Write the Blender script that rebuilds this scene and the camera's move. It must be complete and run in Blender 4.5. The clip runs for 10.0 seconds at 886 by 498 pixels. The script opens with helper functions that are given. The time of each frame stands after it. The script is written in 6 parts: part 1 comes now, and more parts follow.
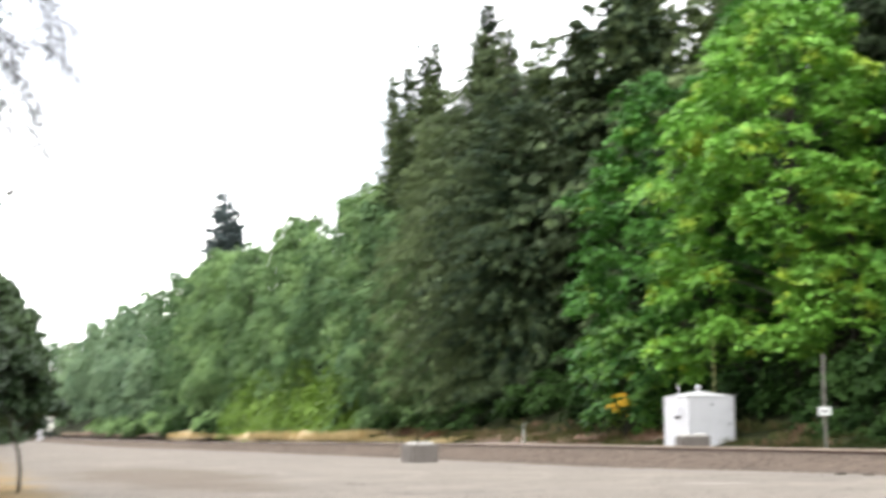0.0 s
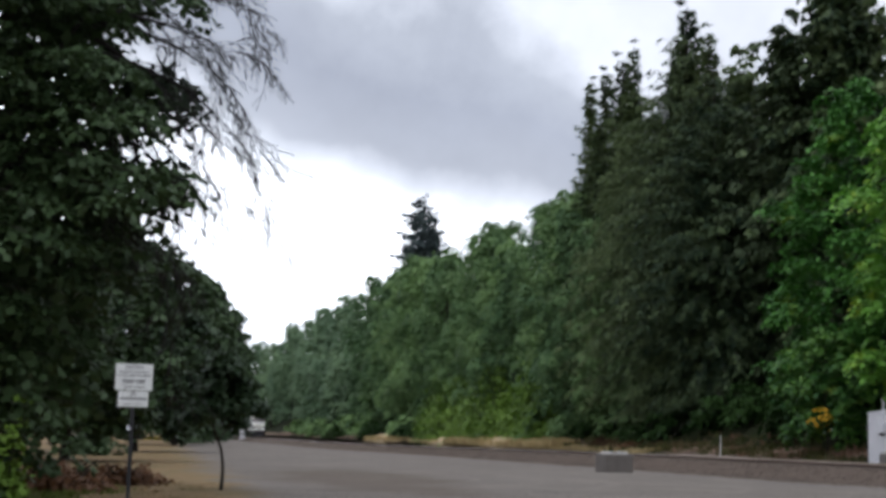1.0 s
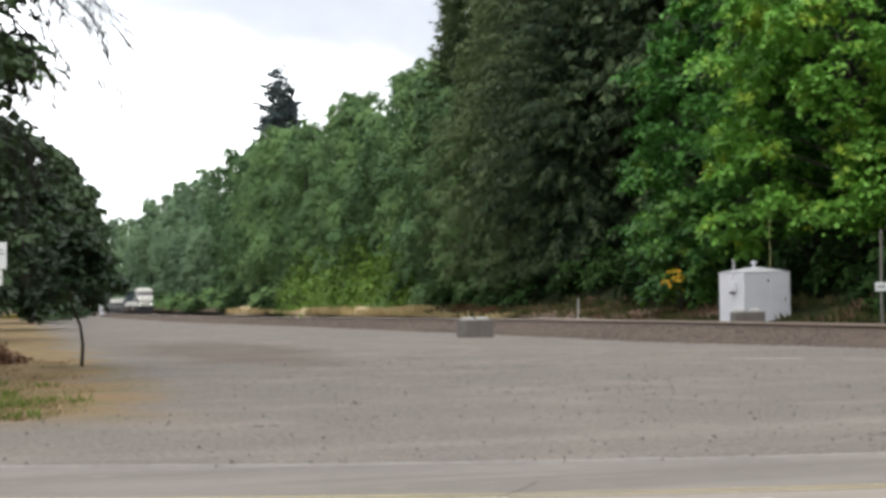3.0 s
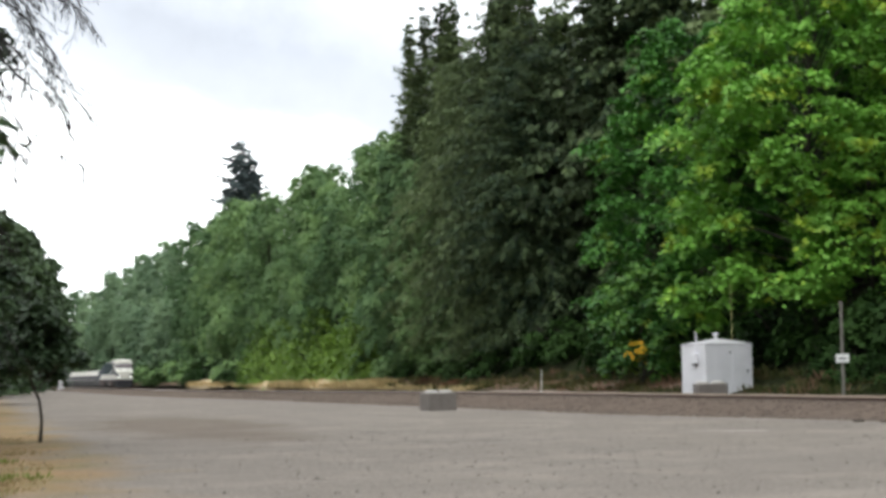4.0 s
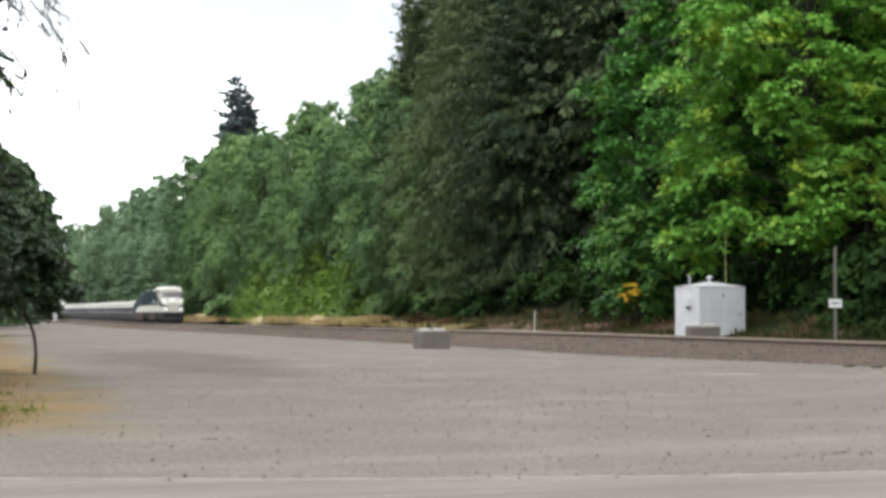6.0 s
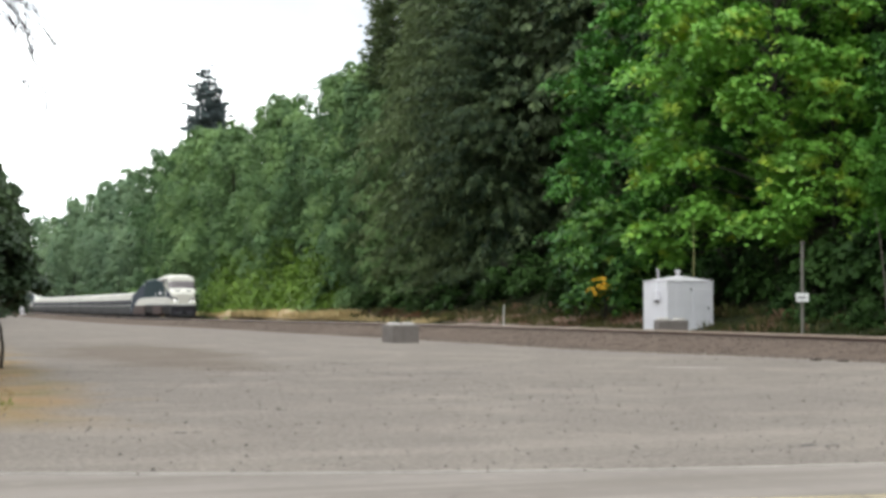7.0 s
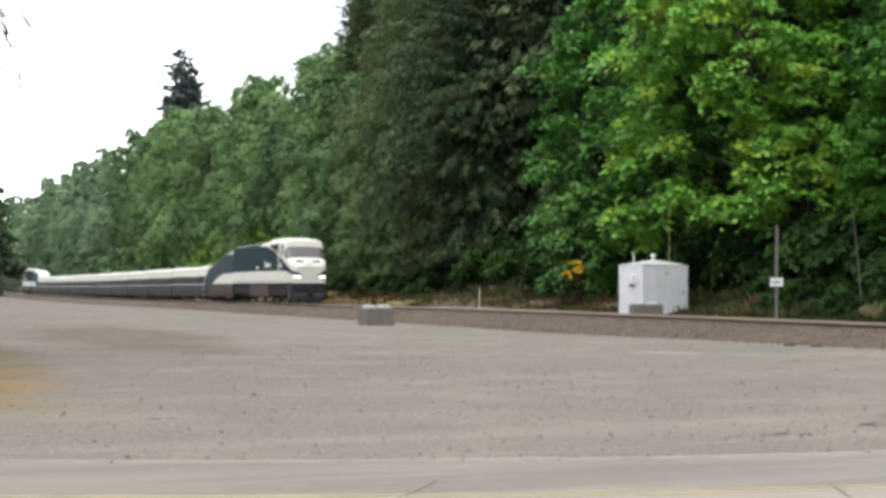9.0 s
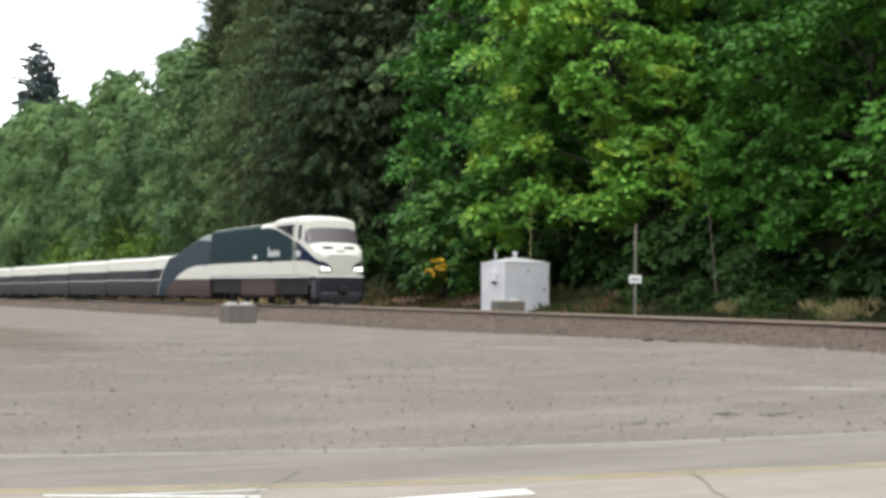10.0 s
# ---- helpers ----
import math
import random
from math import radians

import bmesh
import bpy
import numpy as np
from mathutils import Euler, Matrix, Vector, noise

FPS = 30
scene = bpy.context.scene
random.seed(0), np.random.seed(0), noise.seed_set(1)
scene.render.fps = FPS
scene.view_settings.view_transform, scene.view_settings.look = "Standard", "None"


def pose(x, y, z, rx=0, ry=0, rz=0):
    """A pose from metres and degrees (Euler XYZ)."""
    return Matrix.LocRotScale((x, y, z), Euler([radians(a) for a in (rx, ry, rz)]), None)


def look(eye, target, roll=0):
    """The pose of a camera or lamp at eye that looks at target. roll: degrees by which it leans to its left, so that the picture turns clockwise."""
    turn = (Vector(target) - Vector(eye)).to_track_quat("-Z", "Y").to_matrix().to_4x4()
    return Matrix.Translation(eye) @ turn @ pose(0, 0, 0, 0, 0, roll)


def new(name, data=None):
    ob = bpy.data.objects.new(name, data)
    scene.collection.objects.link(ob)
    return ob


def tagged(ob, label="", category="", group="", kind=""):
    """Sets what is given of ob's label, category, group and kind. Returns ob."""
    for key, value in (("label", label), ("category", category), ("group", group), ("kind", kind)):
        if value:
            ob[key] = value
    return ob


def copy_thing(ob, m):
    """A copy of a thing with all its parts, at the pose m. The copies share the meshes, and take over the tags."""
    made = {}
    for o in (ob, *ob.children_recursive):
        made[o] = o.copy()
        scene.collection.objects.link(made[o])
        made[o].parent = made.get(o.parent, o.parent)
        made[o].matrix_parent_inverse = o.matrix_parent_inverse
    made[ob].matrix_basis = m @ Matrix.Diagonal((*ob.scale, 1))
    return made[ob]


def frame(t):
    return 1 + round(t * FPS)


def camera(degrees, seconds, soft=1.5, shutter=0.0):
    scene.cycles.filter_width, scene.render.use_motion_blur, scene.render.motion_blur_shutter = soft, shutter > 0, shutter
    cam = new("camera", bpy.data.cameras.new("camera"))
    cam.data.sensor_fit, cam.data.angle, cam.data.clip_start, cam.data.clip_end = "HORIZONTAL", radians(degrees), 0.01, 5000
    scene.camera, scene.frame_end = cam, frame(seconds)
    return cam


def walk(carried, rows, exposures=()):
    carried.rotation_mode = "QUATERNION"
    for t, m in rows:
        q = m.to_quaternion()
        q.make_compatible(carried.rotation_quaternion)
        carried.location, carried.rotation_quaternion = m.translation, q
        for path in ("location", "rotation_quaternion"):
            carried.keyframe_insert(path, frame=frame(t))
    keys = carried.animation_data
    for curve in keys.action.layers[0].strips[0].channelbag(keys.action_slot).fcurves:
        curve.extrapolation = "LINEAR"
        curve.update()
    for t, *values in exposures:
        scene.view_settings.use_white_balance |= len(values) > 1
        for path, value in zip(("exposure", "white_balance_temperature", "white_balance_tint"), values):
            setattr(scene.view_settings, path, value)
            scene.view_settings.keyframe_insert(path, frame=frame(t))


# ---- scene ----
# seconds, heading (degrees right of the track's direction), pitch, roll, height of the carried camera
HEADINGS = (
    (0, 20.12, 7.00, -0.58, 1.400), (0.1, 18.27, 6.42, 0.60, 1.400), (0.2, 16.75, 6.24, 0.22, 1.400),
    (0.3, 15.00, 6.21, 0.43, 1.400), (0.4, 14.05, 5.94, 0.67, 1.400), (0.5, 13.24, 6.12, 1.01, 1.400),
    (0.7, 11.60, 6.19, 0.69, 1.400), (1, 12.33, 7.27, 0.99, 1.400), (1.2, 13.69, 8.27, 0.19, 1.400),
    (1.5, 14.44, 7.87, -0.46, 1.400), (1.8, 14.04, 6.97, 0.08, 1.400), (2, 14.63, 5.86, -0.70, 1.400),
    (2.1, 15.25, 3.82, -0.65, 1.400), (2.2, 16.02, 2.63, -0.58, 1.400), (3.3, 18.27, 2.07, -0.54, 1.400),
    (3.5, 18.68, 2.04, -0.42, 1.410), (3.7, 18.88, 4.62, -0.56, 1.416), (4, 19.41, 4.97, -0.79, 1.425),
    (4.2, 20.09, 3.49, -0.80, 1.431), (4.5, 20.36, 2.80, -0.77, 1.440), (4.8, 20.58, 2.00, -0.49, 1.437),
    (5, 20.11, 2.97, -0.28, 1.435), (5.2, 19.89, 2.37, -0.43, 1.438), (6.3, 19.52, 2.56, 0.28, 1.457),
    (6.5, 19.79, 2.21, 0.11, 1.460), (6.8, 20.27, 2.10, 0.24, 1.452), (7, 20.80, 2.29, 0.17, 1.447),
    (7.5, 20.46, 2.08, 0.24, 1.450), (8, 20.97, 2.21, 0.39, 1.437), (8.5, 21.93, 2.44, 0.12, 1.455),
    (8.7, 22.03, 2.23, 0.32, 1.477), (9, 21.75, 1.57, 0.43, 1.510), (9.2, 23.49, 1.73, 0.10, 1.486),
    (9.5, 24.79, 1.35, 0.08, 1.450), (9.8, 26.40, 1.55, 0.29, 1.430), (10, 27.16, 1.56, 0.41, 1.440),
)


def heading(a, b, roll, z):
    a, b = radians(a), radians(b)
    return look((0, 0, z), (math.cos(b) * math.sin(a), math.cos(b) * math.cos(a), z + math.sin(b)), roll)


cam = camera(34.0, 10.0, soft=3.5, shutter=0.3)
walk(cam, [(t, heading(a, b, r, z)) for t, a, b, r, z in HEADINGS],
     exposures=[(0.0, 0.5, 6500, 8), (0.3, 0.05, 6350, 9), (0.5, -0.36, 6200, 10), (0.8, -0.78, 6050, 10), (1.0, -1.22, 5950, 11),
                (1.3, -1.7, 5800, 12), (1.6, -2.2, 5700, 13), (1.9, -2.32, 5700, 13), (2.1, -2.1, 5750, 12), (2.2, -1.8, 6000, 13),
                (2.8, -0.7, 6300, 9), (3.3, -0.38, 6360, 7), (4.0, -0.42, 6360, 6), (4.6, -0.28, 6360, 6), (6.5, -0.26, 6360, 6), (8.0, -0.22, 6360, 6), (10.0, -0.18, 6360, 6)])

# ---- world and light ----
SUN_EL, SUN_AZ = 70.0, 206.0      # degrees; azimuth clockwise from the track's direction
world = bpy.data.worlds.new("sky")
scene.world = world
world.use_nodes = True


class Nodes:
    """Short hand for node trees."""

    def __init__(self, tree):
        self.tree = tree

    def add(self, kind, ins=None, **props):
        n = self.tree.nodes.new(kind)
        for k, v in props.items():
            setattr(n, k, v)
        for k, v in (ins or {}).items():
            if isinstance(v, bpy.types.NodeSocket):
                self.tree.links.new(v, n.inputs[k])
            else:
                n.inputs[k].default_value = v
        return n

    def math(self, op, a, b=0.0, c=0.0):
        return self.add("ShaderNodeMath", {0: a, 1: b, 2: c}, operation=op).outputs[0]

    def ramp(self, fac, stops):
        n = self.add("ShaderNodeValToRGB", {0: fac})
        els = n.color_ramp.elements
        while len(els) < len(stops):
            els.new(0.5)
        for e, (p, c) in zip(els, stops):
            e.position = p
            e.color = (*c, 1.0) if len(c) == 3 else c
        return n.outputs[0]

    def mix(self, fac, a, b, blend="MIX"):
        n = self.add("ShaderNodeMix", data_type="RGBA", blend_type=blend)
        for i, v in ((0, fac), (6, a), (7, b)):
            if isinstance(v, bpy.types.NodeSocket):
                self.tree.links.new(v, n.inputs[i])
            else:
                n.inputs[i].default_value = (*v, 1.0) if isinstance(v, tuple) else v
        return n.outputs[2]

    def noise(self, vec, scale, detail=4.0, rough=0.55, distort=0.0):
        return self.add("ShaderNodeTexNoise", {"Vector": vec, "Scale": scale, "Detail": detail, "Roughness": rough,
                                               "Distortion": distort}).outputs[0]


def build_sky():
    w = Nodes(world.node_tree)
    world.node_tree.nodes.clear()
    out = w.add("ShaderNodeOutputWorld")
    co = w.add("ShaderNodeTexCoord").outputs["Generated"]
    clear = w.add("ShaderNodeTexSky", sky_type="NISHITA", sun_disc=False, sun_elevation=radians(SUN_EL),
                  sun_rotation=radians(SUN_AZ)).outputs[0]
    xyz = w.add("ShaderNodeSeparateXYZ", {0: co}).outputs
    big = w.noise(co, 3.1, 3.0, 0.5)
    fine = w.noise(co, 9.0, 6.0, 0.6)
    puff = w.noise(co, 6.5, 2.0, 0.45, 0.4)
    # height of the cloud deck's lower edge, ragged: bright open band low over the track, grey deck above it
    lift = w.math("MULTIPLY_ADD", w.math("SUBTRACT", big, 0.5), 0.10, xyz[2])
    lift = w.math("MULTIPLY_ADD", w.math("SUBTRACT", fine, 0.5), 0.07, lift)
    lift = w.math("MULTIPLY_ADD", w.math("SUBTRACT", puff, 0.5), 0.09, lift)
    lift = w.math("MULTIPLY_ADD", xyz[0], 0.30, lift)
    lift = w.math("MULTIPLY_ADD", w.math("SUBTRACT", 1.0, xyz[1]), 0.24, lift)
    deck = w.ramp(lift, [(0.0, (6.4, 6.4, 6.5)), (0.12, (5.6, 5.6, 5.7)), (0.205, (5.8, 5.8, 5.85)), (0.235, (2.5, 2.53, 2.62)), (0.255, (1.46, 1.49, 1.59)),
                         (0.30, (1.28, 1.32, 1.45)), (0.345, (1.46, 1.5, 1.6)), (0.385, (2.5, 2.52, 2.6)), (0.46, (2.6, 2.6, 2.65)), (0.6, (1.6, 1.62, 1.66)), (1.0, (2.2, 2.22, 2.24))])
    # the even overcast everywhere else, brightest overhead
    cover = w.ramp(w.math("MULTIPLY_ADD", w.math("SUBTRACT", big, 0.5), 0.2, xyz[2]), [(0.0, (0.95, 0.96, 0.99)), (0.3, (1.35, 1.36, 1.39)), (0.65, (2.4, 2.41, 2.43)), (1.0, (3.4, 3.4, 3.4))])
    ahead = w.math("MULTIPLY_ADD", xyz[0], 0.35, w.math("MULTIPLY", xyz[1], 0.94))
    opening = w.ramp(w.math("MULTIPLY_ADD", xyz[2], -0.25, ahead), [(0.35, (0, 0, 0)), (0.75, (1, 1, 1))])
    deck = w.mix(opening, cover, deck)
    mottled = w.mix(1.0, deck, w.ramp(fine, [(0.3, (0.85, 0.85, 0.86)), (0.7, (1.1, 1.1, 1.1))]), "MULTIPLY")
    bg_clear = w.add("ShaderNodeBackground", {0: clear, 1: 0.10})
    bg_cloud = w.add("ShaderNodeBackground", {0: mottled, 1: 1.0})
    both = w.add("ShaderNodeMixShader", {0: 0.9, 1: bg_clear.outputs[0], 2: bg_cloud.outputs[0]})
    w.tree.links.new(both.outputs[0], out.inputs[0])


build_sky()
sun = new("sun", bpy.data.lights.new("sun", "SUN"))
sun.data.energy, sun.data.angle, sun.data.color = 1.2, radians(24), (1.0, 0.96, 0.9)
sun.matrix_world = look((0, 0, 60), (-math.sin(radians(SUN_AZ)), -math.cos(radians(SUN_AZ)), 60 - math.tan(radians(SUN_EL))))


# ---- materials ----
def material(name, colour, rough=0.8, vary=0.25, scale=3.0, bump=0.0, metal=0.0, colour2=None, spec=0.5, emit=0.0,
             per_island=False, coat=0.0, streak=None):
    m = bpy.data.materials.new(name)
    m.use_nodes = True
    w = Nodes(m.node_tree)
    bsdf = m.node_tree.nodes["Principled BSDF"]
    co = w.add("ShaderNodeTexCoord").outputs["Object"]
    coarse = w.noise(co, scale, 3.0, 0.6)
    fine = w.noise(co, scale * 9.0, 4.0, 0.65)
    both = w.math("MULTIPLY_ADD", fine, 0.45, w.math("MULTIPLY", coarse, 0.55))
    c2 = colour2 or tuple(c * (1.0 - vary) for c in colour)
    c1 = tuple(min(1.0, c * (1.0 + vary * 0.6)) for c in colour)
    col = w.ramp(both, [(0.32, c2), (0.5, colour), (0.72, c1)])
    if per_island:
        isl = w.add("ShaderNodeNewGeometry").outputs["Random Per Island"]
        col = w.mix(0.5, col, w.ramp(isl, [(0.0, c2), (1.0, c1)]))
    if streak:
        # long stains drawn out by the traffic
        run = w.noise(w.add("ShaderNodeMapping", {"Vector": co, "Scale": (0.16, 1.9, 1.0), "Rotation": (0, 0, 0.22)}).outputs[0], 1.0, 5.0, 0.6, 0.3)
        col = w.mix(w.ramp(run, [(0.46, (0, 0, 0)), (0.66, (0.75, 0.75, 0.75))]), col, streak)
        pit = w.noise(co, 2.6, 4.0, 0.7)
        col = w.mix(w.ramp(pit, [(0.55, (0, 0, 0)), (0.7, (0.45, 0.45, 0.45))]), col, tuple(c * 1.25 for c in colour))
    w.tree.links.new(col, bsdf.inputs["Base Color"])
    w.tree.links.new(w.math("MULTIPLY_ADD", fine, 0.25, rough - 0.12), bsdf.inputs["Roughness"])
    bsdf.inputs["Metallic"].default_value = metal
    bsdf.inputs["Specular IOR Level"].default_value = spec
    bsdf.inputs["Coat Weight"].default_value = coat
    if bump:
        b = w.add("ShaderNodeBump", {"Strength": min(1.0, bump * 10), "Distance": bump, "Height": fine})
        w.tree.links.new(b.outputs[0], bsdf.inputs["Normal"])
    if emit:
        bsdf.inputs["Emission Color"].default_value = (1.0, 0.97, 0.9, 1.0)
        bsdf.inputs["Emission Strength"].default_value = emit
    return m


def foliage(name, dark, light, accent=None, amount=0.0, gloss=0.35, leafy=0.22, span=(0.3, 0.78)):
    """Leaves: thin, some light through them, each leaf and each tree of its own tint."""
    m = bpy.data.materials.new(name)
    m.use_nodes = True
    w = Nodes(m.node_tree)
    bsdf = m.node_tree.nodes["Principled BSDF"]
    out = m.node_tree.nodes["Material Output"]
    isl = w.add("ShaderNodeNewGeometry").outputs["Random Per Island"]
    who = w.add("ShaderNodeObjectInfo").outputs["Random"]
    co = w.add("ShaderNodeTexCoord").outputs["Object"]
    patch = w.noise(co, 0.35, 2.0, 0.5)
    clump = w.noise(co, 1.5, 2.0, 0.5)
    val = w.math("MULTIPLY_ADD", isl, leafy, w.math("MULTIPLY_ADD", patch, 0.45, w.math("MULTIPLY_ADD", clump, 0.4, w.math("MULTIPLY_ADD", who, 0.36, -0.105))))
    stops = [(span[0], dark), (span[1], light)]
    col = w.ramp(val, stops)
    if accent:
        spot = w.ramp(w.noise(co, 0.55, 2.0, 0.4), [(1.0 - amount - 0.06, (0, 0, 0)), (1.0 - amount + 0.06, (1, 1, 1))])
        col = w.mix(spot, col, accent)
    w.tree.links.new(col, bsdf.inputs["Base Color"])
    bsdf.inputs["Roughness"].default_value = 0.5
    bsdf.inputs["Specular IOR Level"].default_value = gloss
    tr = w.add("ShaderNodeBsdfTranslucent", {0: col})
    mixed = w.add("ShaderNodeMixShader", {0: 0.13, 1: bsdf.outputs[0], 2: tr.outputs[0]})
    w.tree.links.new(mixed.outputs[0], out.inputs[0])
    return m


M_MAPLE = foliage("maple_leaf", (0.014, 0.066, 0.015), (0.150, 0.380, 0.063), (0.27, 0.40, 0.045), 0.30, gloss=0.2)
M_MAPLED = foliage("deep_green_maple_leaf", (0.010, 0.042, 0.011), (0.098, 0.258, 0.036), (0.22, 0.29, 0.030), 0.22, gloss=0.15)
M_MAPLEY = foliage("yellowing_maple_leaf", (0.018, 0.076, 0.012), (0.215, 0.455, 0.068), (0.33, 0.45, 0.050), 0.38, gloss=0.2)
# paler and bluer than real leaves, with some of the haze in the colour
M_DECID = foliage("broadleaf", (0.085, 0.155, 0.072), (0.26, 0.395, 0.155), (0.27, 0.36, 0.11), 0.22, gloss=0.05, leafy=0.08)
# distance haze is put into this leaf colour: greyer, paler, less contrast
M_HAZY = foliage("haze_paled_broadleaf", (0.11, 0.18, 0.112), (0.27, 0.38, 0.21), gloss=0.04, leafy=0.08)
M_CONIF = foliage("conifer_needles", (0.020, 0.040, 0.024), (0.150, 0.200, 0.084), gloss=0.08, span=(0.36, 0.72))
# conifer needles with the shade of the deep gaps put into the colour
M_CONIFD = foliage("gap_shade_conifer_needles", (0.018, 0.032, 0.018), (0.06, 0.085, 0.04), gloss=0.1)
# the blue-grey of distance haze is painted into these needles
M_FIR = foliage("haze_blue_conifer_needles", (0.09, 0.12, 0.13), (0.17, 0.21, 0.205), gloss=0.2)
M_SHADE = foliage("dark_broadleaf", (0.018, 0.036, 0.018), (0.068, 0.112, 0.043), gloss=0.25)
# near-black leaves: the shade under the maples is part of the colour
M_DEEP = foliage("shade_coloured_undergrowth", (0.011, 0.028, 0.009), (0.042, 0.085, 0.022), gloss=0.05)
M_BUSH = foliage("bramble_leaf", (0.062, 0.125, 0.018), (0.185, 0.300, 0.045), gloss=0.2)
M_YOUNG = foliage("turning_leaf", (0.026, 0.10, 0.018), (0.19, 0.37, 0.050), (0.36, 0.38, 0.045), 0.28)
M_ORANGE = foliage("turned_leaf", (0.30, 0.26, 0.02), (0.62, 0.36, 0.03), gloss=0.1, leafy=0.5)
M_DRYV = foliage("thin_dry_grass", (0.24, 0.18, 0.09), (0.42, 0.33, 0.19), gloss=0.1)
M_DRYG = foliage("fading_grass", (0.11, 0.11, 0.045), (0.42, 0.35, 0.19), (0.12, 0.17, 0.05), 0.4, gloss=0.1)
M_DRY = foliage("dry_grass", (0.42, 0.32, 0.15), (0.80, 0.64, 0.36), gloss=0.1)
M_WEED = foliage("bank_weed", (0.05, 0.06, 0.02), (0.14, 0.14, 0.05), (0.22, 0.135, 0.09), 0.42, gloss=0.1)
M_TAN = material("dry_tan_earth", (0.50, 0.38, 0.22), 0.95, 0.35, 0.9, 0.05)
M_GRASS = foliage("green_grass", (0.05, 0.09, 0.018), (0.17, 0.22, 0.05), gloss=0.1)
# weeds darkened in their colour to stand for the maples' shade
M_SHADEGRASS = foliage("shade_coloured_weed", (0.022, 0.034, 0.010), (0.075, 0.09, 0.03), (0.11, 0.085, 0.045), 0.25, gloss=0.1)
M_BROWNLEAF = foliage("withered_leaf", (0.06, 0.03, 0.015), (0.20, 0.10, 0.05), gloss=0.1)
M_BARK = material("bark", (0.040, 0.034, 0.027), 0.9, 0.4, 2.0, 0.02)
M_TWIG = material("dead_twig", (0.034, 0.03, 0.029), 0.9, 0.3, 4.0)
M_PALEBARK = material("pale_bark", (0.15, 0.13, 0.11), 0.9, 0.3, 4.0)
M_RAIL = material("rusty_rail", (0.06, 0.03, 0.022), 0.6, 0.4, 2.5, metal=0.3)
# worn head; its pale tan also holds the reflection of sky and ground
M_RAILTOP = material("worn_bright_rail_head", (0.36, 0.28, 0.22), 0.45, 0.25, 3.0, metal=0.3)
M_TIE = material("creosoted_tie", (0.075, 0.058, 0.045), 0.9, 0.4, 5.0, 0.01)
M_BALLAST = material("ballast", (0.122, 0.091, 0.072), 0.95, 0.5, 1.6, 0.07, colour2=(0.065, 0.048, 0.038), spec=0.2)
M_STONE = material("ballast_stone", (0.125, 0.096, 0.078), 0.95, 0.65, 2.0, per_island=True)
M_LOTSTONE = material("lot_stone", (0.17, 0.15, 0.134), 0.95, 0.75, 2.0, per_island=True)
M_WHITE = material("white_painted_steel", (0.74, 0.735, 0.77), 0.45, 0.10, 1.3)
M_ROOF = material("weathered_pale_roof", (0.58, 0.57, 0.59), 0.6, 0.25, 1.6)
M_CREAM = material("cream_paint", (0.73, 0.715, 0.65), 0.55, 0.10, 1.0, spec=0.2)
M_GREEN = material("dark_green_paint", (0.010, 0.032, 0.037), 0.6, 0.15, 0.8, spec=0.04)
M_NAVY = material("navy_paint", (0.009, 0.016, 0.050), 0.6, 0.15, 0.8, spec=0.05)
M_SLATE = material("slate_blue_paint", (0.036, 0.05, 0.068), 0.6, 0.15, 0.8, spec=0.05)
M_PALEFIN = material("pale_grey_fin_paint", (0.27, 0.31, 0.30), 0.5, 0.15, 0.8, spec=0.2)
M_BAND = material("window_band_paint", (0.017, 0.016, 0.023), 0.6, 0.2, 0.8, spec=0.1)
M_APRON = material("dark_apron_paint", (0.016, 0.015, 0.022), 0.6, 0.2, 1.5)
M_BROWN = material("taupe_brown_paint", (0.075, 0.048, 0.042), 0.6, 0.3, 1.0, spec=0.12)
M_TRUCK = material("grimy_brown_black_steel", (0.014, 0.010, 0.011), 0.9, 0.4, 2.0)
M_GREY = material("grey_lower_paint", (0.036, 0.036, 0.037), 0.6, 0.3, 1.0, spec=0.12)
M_DARK = material("dark_underframe", (0.022, 0.022, 0.026), 0.7, 0.3, 2.0)
M_GLASS = material("tinted_glass", (0.018, 0.017, 0.028), 0.5, 0.1, 1.0, spec=0.08)
# pinkish grey base colour stands for the sky reflected in the windscreen
M_GLASSCAB = material("reflection_tinted_cab_glass", (0.11, 0.09, 0.095), 0.2, 0.1, 1.0, spec=0.6)
M_LAMP = material("lit_headlight", (0.9, 0.9, 0.88), 0.3, 0.02, 1.0, emit=5.0)
M_LENS = material("headlight_lens", (0.75, 0.75, 0.72), 0.2, 0.05, 1.0)
M_CONC = material("weathered_concrete", (0.185, 0.165, 0.15), 0.9, 0.3, 1.8, 0.01)
M_EDGING = material("worn_edging", (0.37, 0.345, 0.315), 0.9, 0.3, 0.7, 0.006)
M_FAINT = material("dusty_edging", (0.37, 0.345, 0.31), 0.95, 0.25, 0.9, 0.006)
M_CONCTOP = material("pale_concrete", (0.46, 0.44, 0.41), 0.9, 0.15, 3.0, 0.006)
M_WHIP = material("yellowed_fibreglass", (0.42, 0.40, 0.17), 0.6, 0.1, 2.0)
M_POST = material("weathered_wood_post", (0.20, 0.19, 0.165), 0.9, 0.3, 3.0)
M_SIGN = material("white_sign_face", (0.82, 0.83, 0.82), 0.5, 0.05, 4.0)
M_INK = material("dark_sign_print", (0.16, 0.16, 0.17), 0.6, 0.1, 4.0)
M_YELLOW = material("yellow_road_paint", (0.47, 0.385, 0.19), 0.7, 0.3, 2.0)
M_KERBYELLOW = material("bright_kerb_paint", (0.62, 0.5, 0.06), 0.6, 0.25, 1.5)
